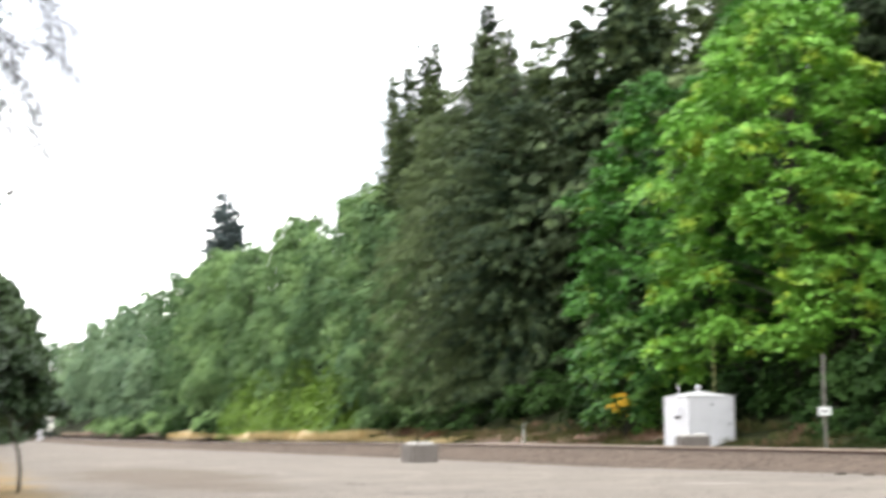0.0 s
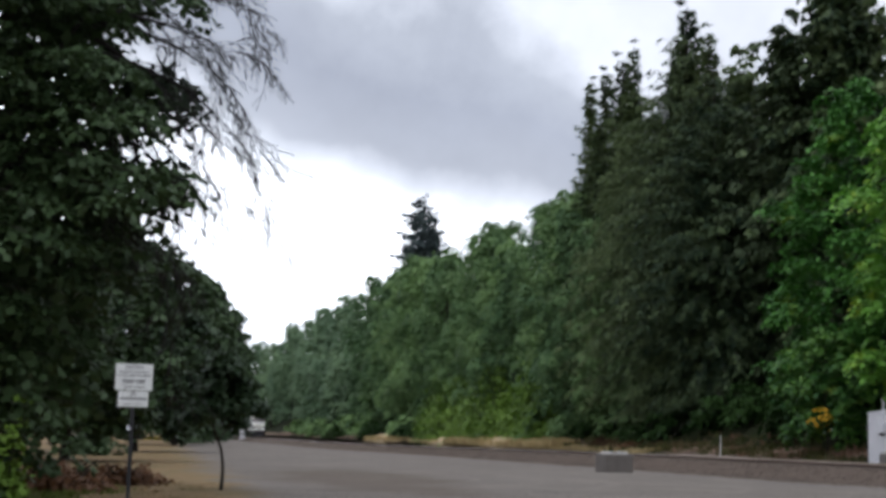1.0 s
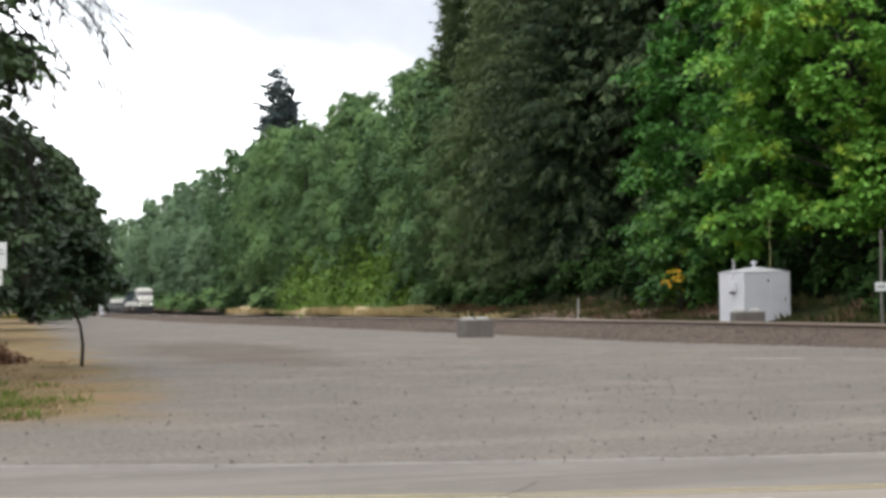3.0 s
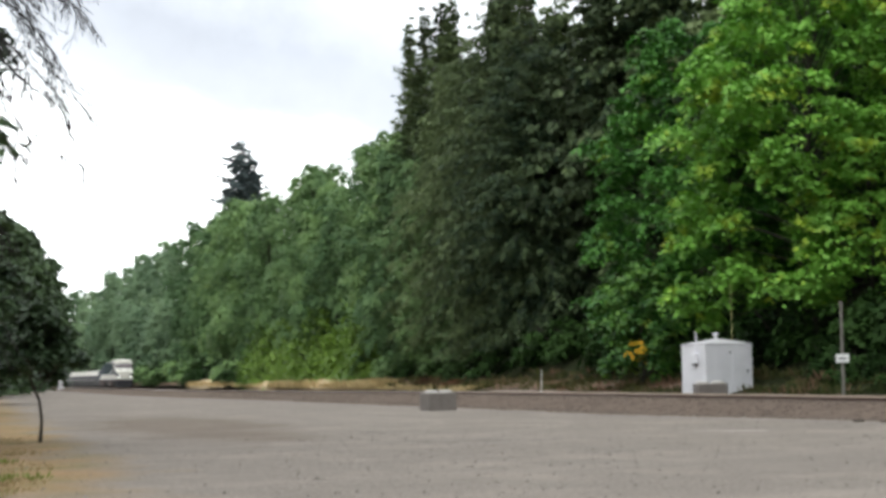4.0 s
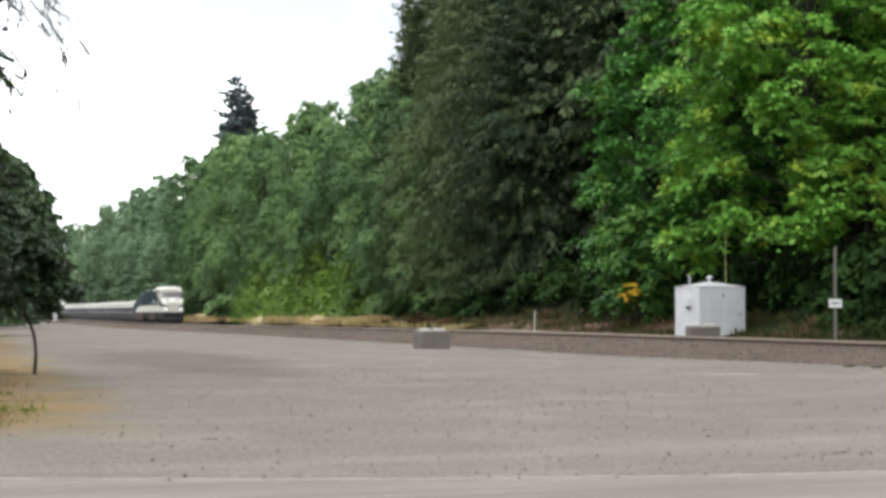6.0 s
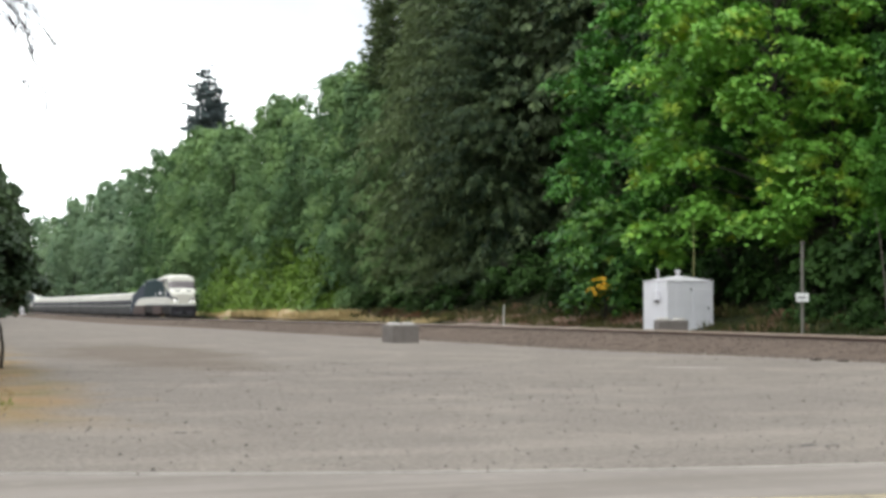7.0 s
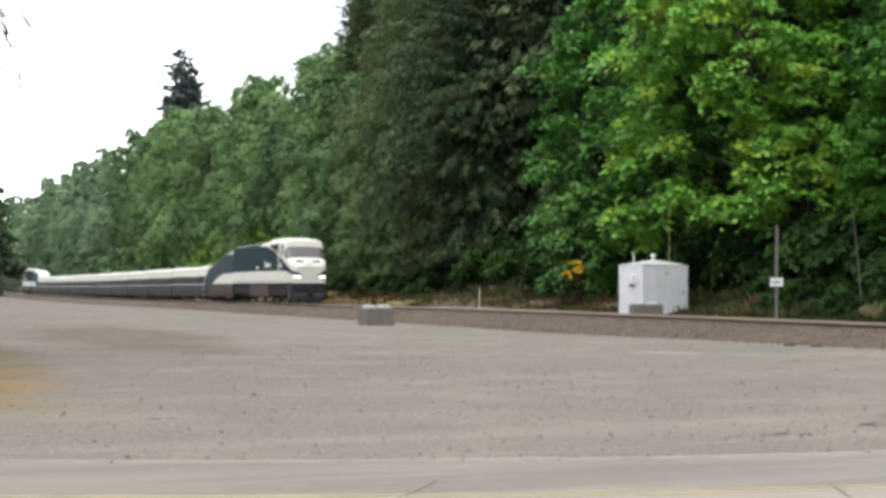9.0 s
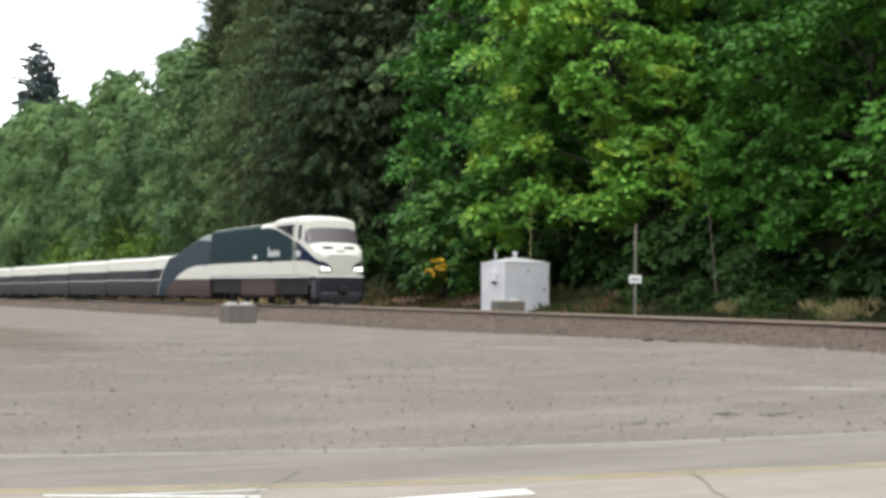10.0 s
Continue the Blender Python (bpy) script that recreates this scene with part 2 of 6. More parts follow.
M_ROADWHITE = material("white_road_paint", (0.70, 0.69, 0.66), 0.7, 0.2, 2.0)
M_ROAD = material("grey_concrete_road", (0.275, 0.235, 0.203), 0.9, 0.2, 0.5, 0.004, streak=(0.235, 0.195, 0.16))
M_SHOULDER = material("grey_shoulder", (0.20, 0.174, 0.153), 0.9, 0.22, 0.5, 0.006, streak=(0.145, 0.122, 0.102))
M_CRACK = material("dark_crack", (0.18, 0.158, 0.145), 0.95, 0.3, 4.0)
M_STAIN = material("dark_gravel_patch", (0.105, 0.092, 0.085), 0.95, 0.45, 3.0)
M_PINK = material("pale_pink_gravel", (0.34, 0.27, 0.23), 0.95, 0.35, 2.0)
M_PALE = material("pale_gravel_patch", (0.33, 0.305, 0.28), 0.95, 0.3, 3.0)


def ground_material():
    m = bpy.data.materials.new("gravel_lot")
    m.use_nodes = True
    w = Nodes(m.node_tree)
    bsdf = m.node_tree.nodes["Principled BSDF"]
    co = w.add("ShaderNodeTexCoord").outputs["Object"]
    xyz = w.add("ShaderNodeSeparateXYZ", {0: co}).outputs
    wide = w.noise(w.add("ShaderNodeMapping", {"Vector": co, "Scale": (0.09, 0.07, 1.0)}).outputs[0], 1.0, 4.0, 0.6, 0.6)
    mid = w.noise(co, 0.9, 5.0, 0.65)
    grit = w.noise(co, 14.0, 4.0, 0.7)
    base = w.ramp(wide, [(0.30, (0.185, 0.163, 0.147)), (0.5, (0.24, 0.212, 0.19)), (0.7, (0.30, 0.268, 0.24))])
    base = w.mix(0.5, base, w.ramp(mid, [(0.3, (0.17, 0.15, 0.137)), (0.7, (0.32, 0.288, 0.26))]))
    base = w.mix(1.0, base, (0.76, 0.725, 0.69), "MULTIPLY")
    base = w.mix(w.ramp(w.noise(co, 0.085, 3.0, 0.55, 0.5), [(0.46, (0, 0, 0)), (0.68, (0.6, 0.6, 0.6))]), base, (0.185, 0.155, 0.128))
    base = w.mix(0.45, base, w.ramp(grit, [(0.3, (0.075, 0.067, 0.06)), (0.5, (0.19, 0.17, 0.152)), (0.72, (0.40, 0.365, 0.33))]))
    worn = w.noise(w.add("ShaderNodeMapping", {"Vector": co, "Scale": (0.4, 0.3, 1.0), "Rotation": (0, 0, -0.35)}).outputs[0], 1.0, 5.0, 0.7, 0.4)
    base = w.mix(w.ramp(worn, [(0.56, (0, 0, 0)), (0.72, (0.3, 0.3, 0.3))]), base, (0.135, 0.12, 0.11))
    base = w.mix(w.ramp(w.noise(co, 0.33, 4.0, 0.6), [(0.5, (0, 0, 0)), (0.75, (0.55, 0.55, 0.55))]), base, (0.30, 0.262, 0.222))
    # fist-sized lumps and small stones pressed into the surface
    cell = w.add("ShaderNodeTexVoronoi", {"Vector": co, "Scale": 7.0, "Randomness": 1.0})
    lumps = w.ramp(cell.outputs["Distance"], [(0.10, (1, 1, 1)), (0.32, (0, 0, 0))])
    tone = w.add("ShaderNodeSeparateColor", {0: cell.outputs["Color"]}).outputs[0]
    base = w.mix(w.mix(1.0, lumps, w.ramp(tone, [(0.6, (0, 0, 0)), (0.95, (0.42, 0.42, 0.42))]), "MULTIPLY"), base, (0.10, 0.09, 0.08))
    base = w.mix(w.mix(1.0, lumps, w.ramp(tone, [(0.2, (0.4, 0.4, 0.4)), (0.32, (0, 0, 0))]), "MULTIPLY"), base, (0.36, 0.34, 0.31))
    # a wide brown stain of old mud across the left of the lot, and wheel arcs
    reach = w.math("SQRT", w.math("ADD", w.math("POWER", w.math("MULTIPLY", w.math("SUBTRACT", xyz[0], 7.0), 0.16), 2.0), w.math("POWER", w.math("MULTIPLY", w.math("SUBTRACT", xyz[1], 44.0), 0.045), 2.0)))
    mud = w.ramp(w.math("MULTIPLY_ADD", w.noise(co, 0.22, 4.0, 0.6), 0.9, reach), [(0.75, (0.8, 0.8, 0.8)), (1.35, (0, 0, 0))])
    base = w.mix(mud, base, (0.135, 0.108, 0.086))
    arc = w.math("SQRT", w.math("ADD", w.math("POWER", w.math("SUBTRACT", xyz[0], 3.0), 2.0), w.math("POWER", w.math("SUBTRACT", xyz[1], 46.0), 2.0)))
    rut = w.noise(w.add("ShaderNodeCombineXYZ", {0: arc}).outputs[0], 0.7, 3.0, 0.6)
    base = w.mix(w.ramp(rut, [(0.54, (0, 0, 0)), (0.68, (0.3, 0.3, 0.3))]), base, (0.31, 0.275, 0.24))
    # soil and thin grass on the verge beside the sign
    edge = w.math("MULTIPLY_ADD", w.math("SUBTRACT", w.noise(co, 0.28, 4.0, 0.6), 0.5), 5.0, xyz[0])
    far = w.math("MULTIPLY", w.math("SUBTRACT", xyz[1], 38.0), 0.02)
    soil = w.ramp(w.math("MULTIPLY_ADD", w.math("SUBTRACT", edge, far), -0.25, 1.1), [(0.2, (0, 0, 0)), (0.55, (1, 1, 1))])
    near = w.ramp(w.math("MULTIPLY", w.math("SUBTRACT", xyz[1], 17.0), 0.25), [(0.0, (0, 0, 0)), (0.8, (1, 1, 1))])
    soil = w.mix(1.0, soil, near, "MULTIPLY")
    earth = w.ramp(w.noise(co, 0.5, 5.0, 0.65), [(0.34, (0.14, 0.125, 0.055)), (0.46, (0.215, 0.155, 0.08)), (0.66, (0.265, 0.17, 0.09))])
    col = w.mix(soil, base, earth)
    w.tree.links.new(col, bsdf.inputs["Base Color"])
    bsdf.inputs["Roughness"].default_value = 0.95
    bsdf.inputs["Specular IOR Level"].default_value = 0.2
    b = w.add("ShaderNodeBump", {"Strength": 0.8, "Distance": 0.04, "Height": w.math("ADD", grit, lumps)})
    w.tree.links.new(b.outputs[0], bsdf.inputs["Normal"])
    return m


M_LOT = ground_material()
# leafy soil, its colour taken near black for the shade beneath the trees
M_HILL = material("shade_dark_hillside_soil", (0.022, 0.026, 0.012), 0.95, 0.4, 0.4, 0.05, colour2=(0.012, 0.02, 0.007), spec=0.05)
M_BANK = material("bare_earth_bank", (0.17, 0.10, 0.07), 0.95, 0.35, 0.5, 0.03, colour2=(0.07, 0.08, 0.03))


# ---- mesh helpers ----
class Shape:
    """Collects faces for one mesh."""

    def __init__(self):
        self.v, self.f, self.m = [], [], []

    def face(self, pts, mi=0):
        i = len(self.v)
        self.v += [tuple(p) for p in pts]
        self.f.append(tuple(range(i, i + len(pts))))
        self.m.append(mi)

    def box(self, x0, y0, z0, x1, y1, z1, c=0.02, mi=0, at=None):
        """A block with chamfered edges."""
        c = min(c, (x1 - x0) * 0.45, (y1 - y0) * 0.45, (z1 - z0) * 0.45)
        bm = bmesh.new()
        bmesh.ops.create_cube(bm, size=1.0)
        for v in bm.verts:
            v.co = Vector(((x0 + x1) / 2 + v.co.x * (x1 - x0), (y0 + y1) / 2 + v.co.y * (y1 - y0), (z0 + z1) / 2 + v.co.z * (z1 - z0)))
        if c > 0:
            bmesh.ops.bevel(bm, geom=list(bm.edges), offset=c, segments=1, affect="EDGES")
        self.merge(bm, mi, at)

    def merge(self, bm, mi=0, at=None):
        i = len(self.v)
        bm.verts.index_update()
        for v in bm.verts:
            self.v.append(tuple(at @ v.co) if at else tuple(v.co))
        for f in bm.faces:
            self.f.append(tuple(i + v.index for v in f.verts))
            self.m.append(mi)
        bm.free()

    def tube(self, path, radii, sides=7, mi=0, cap=True):
        """A tapering tube through the points of path."""
        base = len(self.v)
        pts = [Vector(p) for p in path]
        for k, p in enumerate(pts):
            d = (pts[min(k + 1, len(pts) - 1)] - pts[max(k - 1, 0)]).normalized()
            a = d.cross(Vector((0.31, 0.17, 0.93)))
            if a.length < 0.1:
                a = d.cross(Vector((1, 0, 0)))
            a.normalize()
            b = d.cross(a)
            for s in range(sides):
                t = 2 * math.pi * s / sides
                self.v.append(tuple(p + (a * math.cos(t) + b * math.sin(t)) * radii[k]))
        for k in range(len(pts) - 1):
            for s in range(sides):
                i, j = base + k * sides + s, base + k * sides + (s + 1) % sides
                self.f.append((i, j, j + sides, i + sides))
                self.m.append(mi)
        if cap:
            self.f.append(tuple(base + s for s in reversed(range(sides))))
            self.f.append(tuple(base + (len(pts) - 1) * sides + s for s in range(sides)))
            self.m += [mi, mi]

    def disc(self, centre, axis, r, depth, sides=16, mi=0):
        c, a = Vector(centre), Vector(axis).normalized()
        self.tube([c - a * depth / 2, c + a * depth / 2], [r, r], sides, mi)

    def mesh(self, name, mats, smooth=False):
        me = bpy.data.meshes.new(name)
        me.from_pydata(self.v, [], self.f)
        for m in mats if isinstance(mats, (list, tuple)) else [mats]:
            me.materials.append(m)
        if any(self.m):
            me.polygons.foreach_set("material_index", self.m)
        if smooth:
            me.polygons.foreach_set("use_smooth", [True] * len(me.polygons))
        me.update()
        return me


def part(name, shape, mats, parent=None, label="", smooth=False):
    ob = new(name, shape.mesh(name, mats, smooth) if isinstance(shape, Shape) else shape)
    if parent is not None:
        ob.parent = parent
    return tagged(ob, label)


def thing(name, label, category, group="", kind=""):
    ob = new(name)
    ob.empty_display_size = 0.3
    return tagged(ob, label, category, group, kind)


def structure(name, shape, mats, label, smooth=False):
    ob = part(name, shape, mats, None, label, smooth)
    return tagged(ob, kind="structure")


def sheet(xs, ys, z):
    """A height field over the grid xs x ys."""
    s = Shape()
    s.v = [(x, y, z(x, y)) for y in ys for x in xs]
    n = len(xs)
    s.f = [(j * n + i, j * n + i + 1, (j + 1) * n + i + 1, (j + 1) * n + i) for j in range(len(ys) - 1) for i in range(n - 1)]
    s.m = [0] * len(s.f)
    return s


# ---- ground, road, track ----
TRACK_X, RAIL_Z = 30.5, 0.5


def grade(y):
    """How far the line has dropped at y: it runs slightly downhill into the distance."""
    t = min(1.0, max(0.0, (y - 40) / 185))
    return 0.62 * t * t * (3 - 2 * t)


def lot_z(x, y):
    left = min(1.0, max(0.0, (19 - x) / 9))
    rise = 0.36 * (1 - math.exp(-max(0.0, y - 40) / 100)) * left
    dip = 0.17 * min(1.0, max(0.0, (x - 13) / 9)) * min(1.0, max(0.0, (y - 34) / 16))
    dip += grade(y) * min(1.0, max(0.0, (x - 15) / 8))
    return rise - dip + 0.02 * noise.noise((x * 0.15, y * 0.1, 0.0)) * min(1.0, max(0.0, (y - 14) / 8))


def hill_z(x, y):
    """The wooded slope behind the track."""
    u = max(0.0, x - 36.5 - 1.5 * noise.noise((0, y * 0.04, 3.0)))
    return 0.30 + 0.9 * min(1.0, u / 3.0) + 26.0 * (1 - math.exp(-max(0.0, u - 3) / 38)) + 1.2 * noise.noise((x * 0.06, y * 0.05, 1.0)) * min(1, u / 8)


def build_ground():
    steps = lambda a, b, d: [a + (b - a) * i / max(1, round((b - a) / d)) for i in range(max(1, round((b - a) / d)) + 1)]
    xs = [-2500, -900, -300, -120] + steps(-60, 33, 3.0) + [36, 60, 200, 900, 2500]
    ys = [-2500, -900, -300, -90] + steps(-40, 160, 4.0) + steps(170, 420, 12) + [600, 1200, 2500]
    g = structure("ground", sheet(xs, ys, lot_z), M_LOT, "worn grey gravel lot with a soil and grass verge", True)
    hx = steps(34.5, 60, 1.5) + steps(64, 150, 6) + [220, 400, 900]
    hy = [-400, -200] + steps(-100, 460, 7) + [600, 1000]
    structure("hillside", sheet(hx, hy, hill_z), M_HILL, "wooded hillside with leaf litter, soil coloured near black for the trees' shade", True)
    return g


build_ground()


# the road passes in front of the camera in a slight bend
def edge_y(x):
    c = min(10.5, max(-2.0, x))
    return 13.28 - 0.42 * c + 0.0195 * c * c + (x - c) * (-0.42 + 0.039 * c)


def road_point(x, n, z):
    """n metres beyond the road's edge (negative: on the road) at x."""
    slope = (edge_y(x + 0.1) - edge_y(x - 0.1)) / 0.2
    k = 1 / math.hypot(1, slope)
    return (x - slope * k * n, edge_y(x) + k * n, z)


def strip(x0, x1, n0, n1, z, shape, step=1.0, wob=0.0, n0b=None, n1b=None):
    k = max(1, int((x1 - x0) / step))
    n0b, n1b = n0 if n0b is None else n0b, n1 if n1b is None else n1b
    for i in range(k):
        t, q = i / k, (i + 1) / k
        a, b = x0 + (x1 - x0) * t, x0 + (x1 - x0) * q
        wa, wb = wob * noise.noise((a * 0.8, n0, 5)), wob * noise.noise((b * 0.8, n0, 5))
        shape.face([road_point(a, n0 + (n0b - n0) * t + wa, z), road_point(b, n0 + (n0b - n0) * q + wb, z),
                    road_point(b, n1 + (n1b - n1) * q - wb, z), road_point(a, n1 + (n1b - n1) * t - wa, z)])


def build_road():
    s = Shape()
    strip(-90, 100, -11.5, -1.98, 0.012, s, 1.5)
    road = structure("road", s, M_ROAD, "pale grey concrete road with faded paint")
    s = Shape()
    strip(-90, 100, -1.98, -0.02, 0.010, s, 1.5)
    structure("shoulder", s, M_SHOULDER, "grey asphalt shoulder beside the concrete road")
    # low worn concrete edging, in lengths
    for x, end, top, mat, said in ((-40.0, 4.85, 0.035, M_EDGING, "low worn pale concrete edging along the lot"), (4.87, 5.7, 0.035, M_EDGING, "short pale length of concrete edging"),
                                   (5.72, 50.0, 0.028, M_FAINT, "half-buried dusty concrete edging along the lot")):
        s = Shape()
        step = 0.02 if x > 4 else 0.0
        while x < end:
            a, b = x, min(end, x + 2.97)
            d = 0.012 * math.sin(x * 5.1) + step
            for q in range(3):
                u, v = a + (b - a) * q / 3, a + (b - a) * (q + 1) / 3
                e, f = 0.01 * noise.noise((u * 3, 0, 9)), 0.01 * noise.noise((v * 3, 0, 9))
                rows = [(-0.035, 0.0), (-0.025, top), (0.03, top - 0.005), (0.07, -0.02)]
                for (n0, z0), (n1, z1) in zip(rows, rows[1:]):
                    s.face([road_point(u, n0 + d + e, z0), road_point(v, n0 + d + f, z0), road_point(v, n1 + d + f, z1), road_point(u, n1 + d + e, z1)])
            x += 3.0
        structure("kerb", s, mat, said)
    for n0 in (-2.02, -2.17):
        s = Shape()
        strip(-30, 40, n0 - 0.025, n0 + 0.02, 0.017, s, 0.35, 0.018)
        part("line", s, M_YELLOW, road, "faded yellow centre line")
    s = Shape()
    strip(3.55, 5.76, -3.41, -3.21, 0.017, s, 0.25, 0.012, -2.84, -2.60)
    part("lane_mark", s, M_ROADWHITE, road, "worn white lane mark")
    s = Shape()
    strip(2.8, 4.08, -2.36, -2.30, 0.017, s, 0.25, 0.012, -2.66, -2.56)
    strip(3.2, 4.15, -2.42, -2.38, 0.018, s, 0.25, 0.012, -2.30, -2.24)
    part("lane_mark", s, M_ROADWHITE, road, "worn white lane mark")
    for x0, first_n, drift in ((4.77, -0.35, 0.09), (7.56, -0.9, 0.105)):
        s = Shape()
        pts, n, x = [], first_n, x0
        while n > -8:
            pts.append((x, n))
            n -= 0.3
            x -= drift + 0.06 * noise.noise((n * 2.3, x0, 0))
        for (a, n0), (b, n1) in zip(pts[3:], pts[4:]):
            wd = 0.005 + 0.005 * abs(noise.noise((n0 * 3, x0, 1)))
            s.face([road_point(a - wd, n0, 0.022), road_point(b - wd, n1, 0.022), road_point(b + wd, n1, 0.022), road_point(a + wd, n0, 0.022)])
        part("crack", s, M_CRACK, road, "dark joint across the concrete")


build_road()


def build_track():
    x = TRACK_X
    ys = [-150 + 3.0 * i for i in range(270)]
    prof = [(-6.2, -0.30), (-5.4, -0.17), (-4.9, -0.02), (-3.0, RAIL_Z - 0.19), (-2.4, RAIL_Z - 0.16), (-1.6, RAIL_Z - 0.15), (1.6, RAIL_Z - 0.15), (2.6, RAIL_Z - 0.2), (4.6, 0.15), (7.0, 0.22)]
    s = Shape()
    for y in ys:
        for dx, z in prof:
            k = 0.05 if -5 < dx < 5 else 0.0
            s.v.append((x + dx + 0.25 * noise.noise((dx, y * 0.2, 7)), y, z - grade(y) * min(1.0, max(0.0, (6.4 - dx) / 3.4)) + k * noise.noise((dx * 3, y * 0.7, 2))))
    n = len(prof)
    s.f = [(j * n + i, j * n + i + 1, (j + 1) * n + i + 1, (j + 1) * n + i) for j in range(len(ys) - 1) for i in range(n - 1)]
    s.m = [0] * len(s.f)
    bed = structure("ballast_bed", s, M_BALLAST, "brown-grey stone ballast embankment of the railway", True)
    # stones on the near shoulder
    s = Shape()
    rnd = random.Random(4)
    for _ in range(5200):
        y = 18 + 130 * rnd.random() ** 1.6
        dx = -5.4 + 3.8 * rnd.random()
        z = np.interp(dx, [p[0] for p in prof], [p[1] for p in prof]) - grade(y)
        r = 0.035 + 0.05 * rnd.random()
        a = rnd.random() * 6.3
        c = [(x + dx + r * math.cos(a + q * 1.57) * (0.7 + 0.6 * rnd.random()), y + r * math.sin(a + q * 1.57) * (0.7 + 0.6 * rnd.random()), z - 0.02) for q in range(4)]
        top = (x + dx, y, z + r * 0.9)
        i = len(s.v)
        s.v += c + [top]
        for q in range(4):
            s.f.append((i + q, i + (q + 1) % 4, i + 4))
            s.m.append(0)
    for _ in range(3600):
        y = 20 + 85 * rnd.random() ** 1.4
        dx = -5.0 - abs(rnd.gauss(0, 0.55))
        z = max(lot_z(x + dx, y), np.interp(dx, [p[0] for p in prof], [p[1] for p in prof]) - grade(y))
        r = 0.02 + 0.04 * rnd.random()
        a = rnd.random() * 6.3
        i = len(s.v)
        s.v += [(x + dx + r * math.cos(a + q * 1.57), y + r * math.sin(a + q * 1.57) * 1.2, z - 0.01) for q in range(4)] + [(x + dx, y, z + r * 0.8)]
        for q in range(4):
            s.f.append((i + q, i + (q + 1) % 4, i + 4))
            s.m.append(0)
    ob = part("ballast_stones", s, M_STONE, None, "loose grey-brown ballast stones on the embankment")
    tagged(ob, category="gravel", kind="stuff")
    s = Shape()
    y = -20.0
    while y < 330:
        s.box(x - 1.3, y - 0.11, RAIL_Z - grade(y) - 0.36, x + 1.3, y + 0.11, RAIL_Z - grade(y) - 0.165, 0.0)
        y += 0.55
    tagged(part("ties", s, M_TIE, None, "dark creosoted wooden ties under the rails"), category="railway ties", kind="stuff")
    for dx in (-0.7535, 0.7535):
        s = Shape()
        sec = [(-0.07, -0.175), (0.07, -0.175), (0.07, -0.163), (0.012, -0.14), (0.012, -0.062), (0.036, -0.05), (0.036, -0.004),
               (0.028, 0.0), (-0.028, 0.0), (-0.036, -0.004), (-0.036, -0.05), (-0.012, -0.062), (-0.012, -0.14), (-0.07, -0.163)]
        for y0, y1 in [(-150 + 10 * k, -140 + 10 * k) for k in range(80)]:
            a = [(x + dx + p, y0, RAIL_Z - grade(y0) + q) for p, q in sec]
            b = [(x + dx + p, y1, RAIL_Z - grade(y1) + q) for p, q in sec]
            for i in range(len(sec)):
                j = (i + 1) % len(sec)
                s.face([a[i], a[j], b[j], b[i]], 1 if 5 <= i <= 9 else 0)
        structure("rail", s, [M_RAIL, M_RAILTOP], "rusty steel rail with a worn head, coloured pale for its reflection")
    return bed


build_track()


# ---- trees ----
def leaf_mesh(name, centres, axes_u, axes_v, mat):
    """Diamond leaves, slightly folded: centre, half length vector u and half width vector v of each."""
    n = len(centres)
    fold = np.cross(axes_u, axes_v)
    fold /= np.maximum(1e-6, np.linalg.norm(fold, axis=1))[:, None]
    fold *= (np.linalg.norm(axes_v, axis=1) * 0.35)[:, None]
    co = np.stack([centres - axes_u, centres - axes_v * 1.0 + fold, centres + axes_u, centres + axes_v * 1.0 + fold], 1).reshape(-1, 3)
    me = bpy.data.meshes.new(name)
    me.vertices.add(4 * n)
    me.loops.add(4 * n)
    me.polygons.add(n)
    me.vertices.foreach_set("co", co.astype(np.float32).ravel())
    me.loops.foreach_set("vertex_index", np.arange(4 * n, dtype=np.int32))
    me.polygons.foreach_set("loop_start", np.arange(0, 4 * n, 4, dtype=np.int32))
    me.polygons.foreach_set("loop_total", np.full(n, 4, dtype=np.int32))
    me.materials.append(mat)
    me.update(calc_edges=True)
    return me


def unit(a):
    return a / np.maximum(1e-9, np.linalg.norm(a, axis=1))[:, None]


def sprays(rng, pos, out, per, radius, size, droop=0.45, tilt=0.6, loose=1.0):
    """Flat drooping fans of leaves at pos, leaning along out."""
    n = len(pos)
    nrm = unit(out * tilt + np.array([0, 0, 1.0]) + rng.normal(0, 0.22, (n, 3)))
    ref = unit(np.cross(nrm, rng.normal(0, 1, (n, 3))))
    bit = np.cross(nrm, ref)
    k = n * per
    i = np.repeat(np.arange(n), per)
    rad = np.broadcast_to(radius, (n,))[i]
    r = rad * np.sqrt(rng.random(k)) * rng.uniform(0.6, 1.25, k)
    a = rng.random(k) * 2 * np.pi
    radial = ref[i] * np.cos(a)[:, None] + bit[i] * np.sin(a)[:, None]
    c = pos[i] + radial * r[:, None] + nrm[i] * (rng.normal(0, 0.10, k) * rad)[:, None]
    c[:, 2] -= droop * r * r / np.maximum(rad, 0.01)
    u = unit(radial + rng.normal(0, 0.45 * loose, (k, 3)) - np.array([0, 0, 0.35]))
    v = unit(np.cross(u, nrm[i] + rng.normal(0, 0.35 * loose, (k, 3))))
    s = size * rng.uniform(0.6, 1.3, k)
    return c, u * s[:, None] * 0.62, v * s[:, None] * 0.42


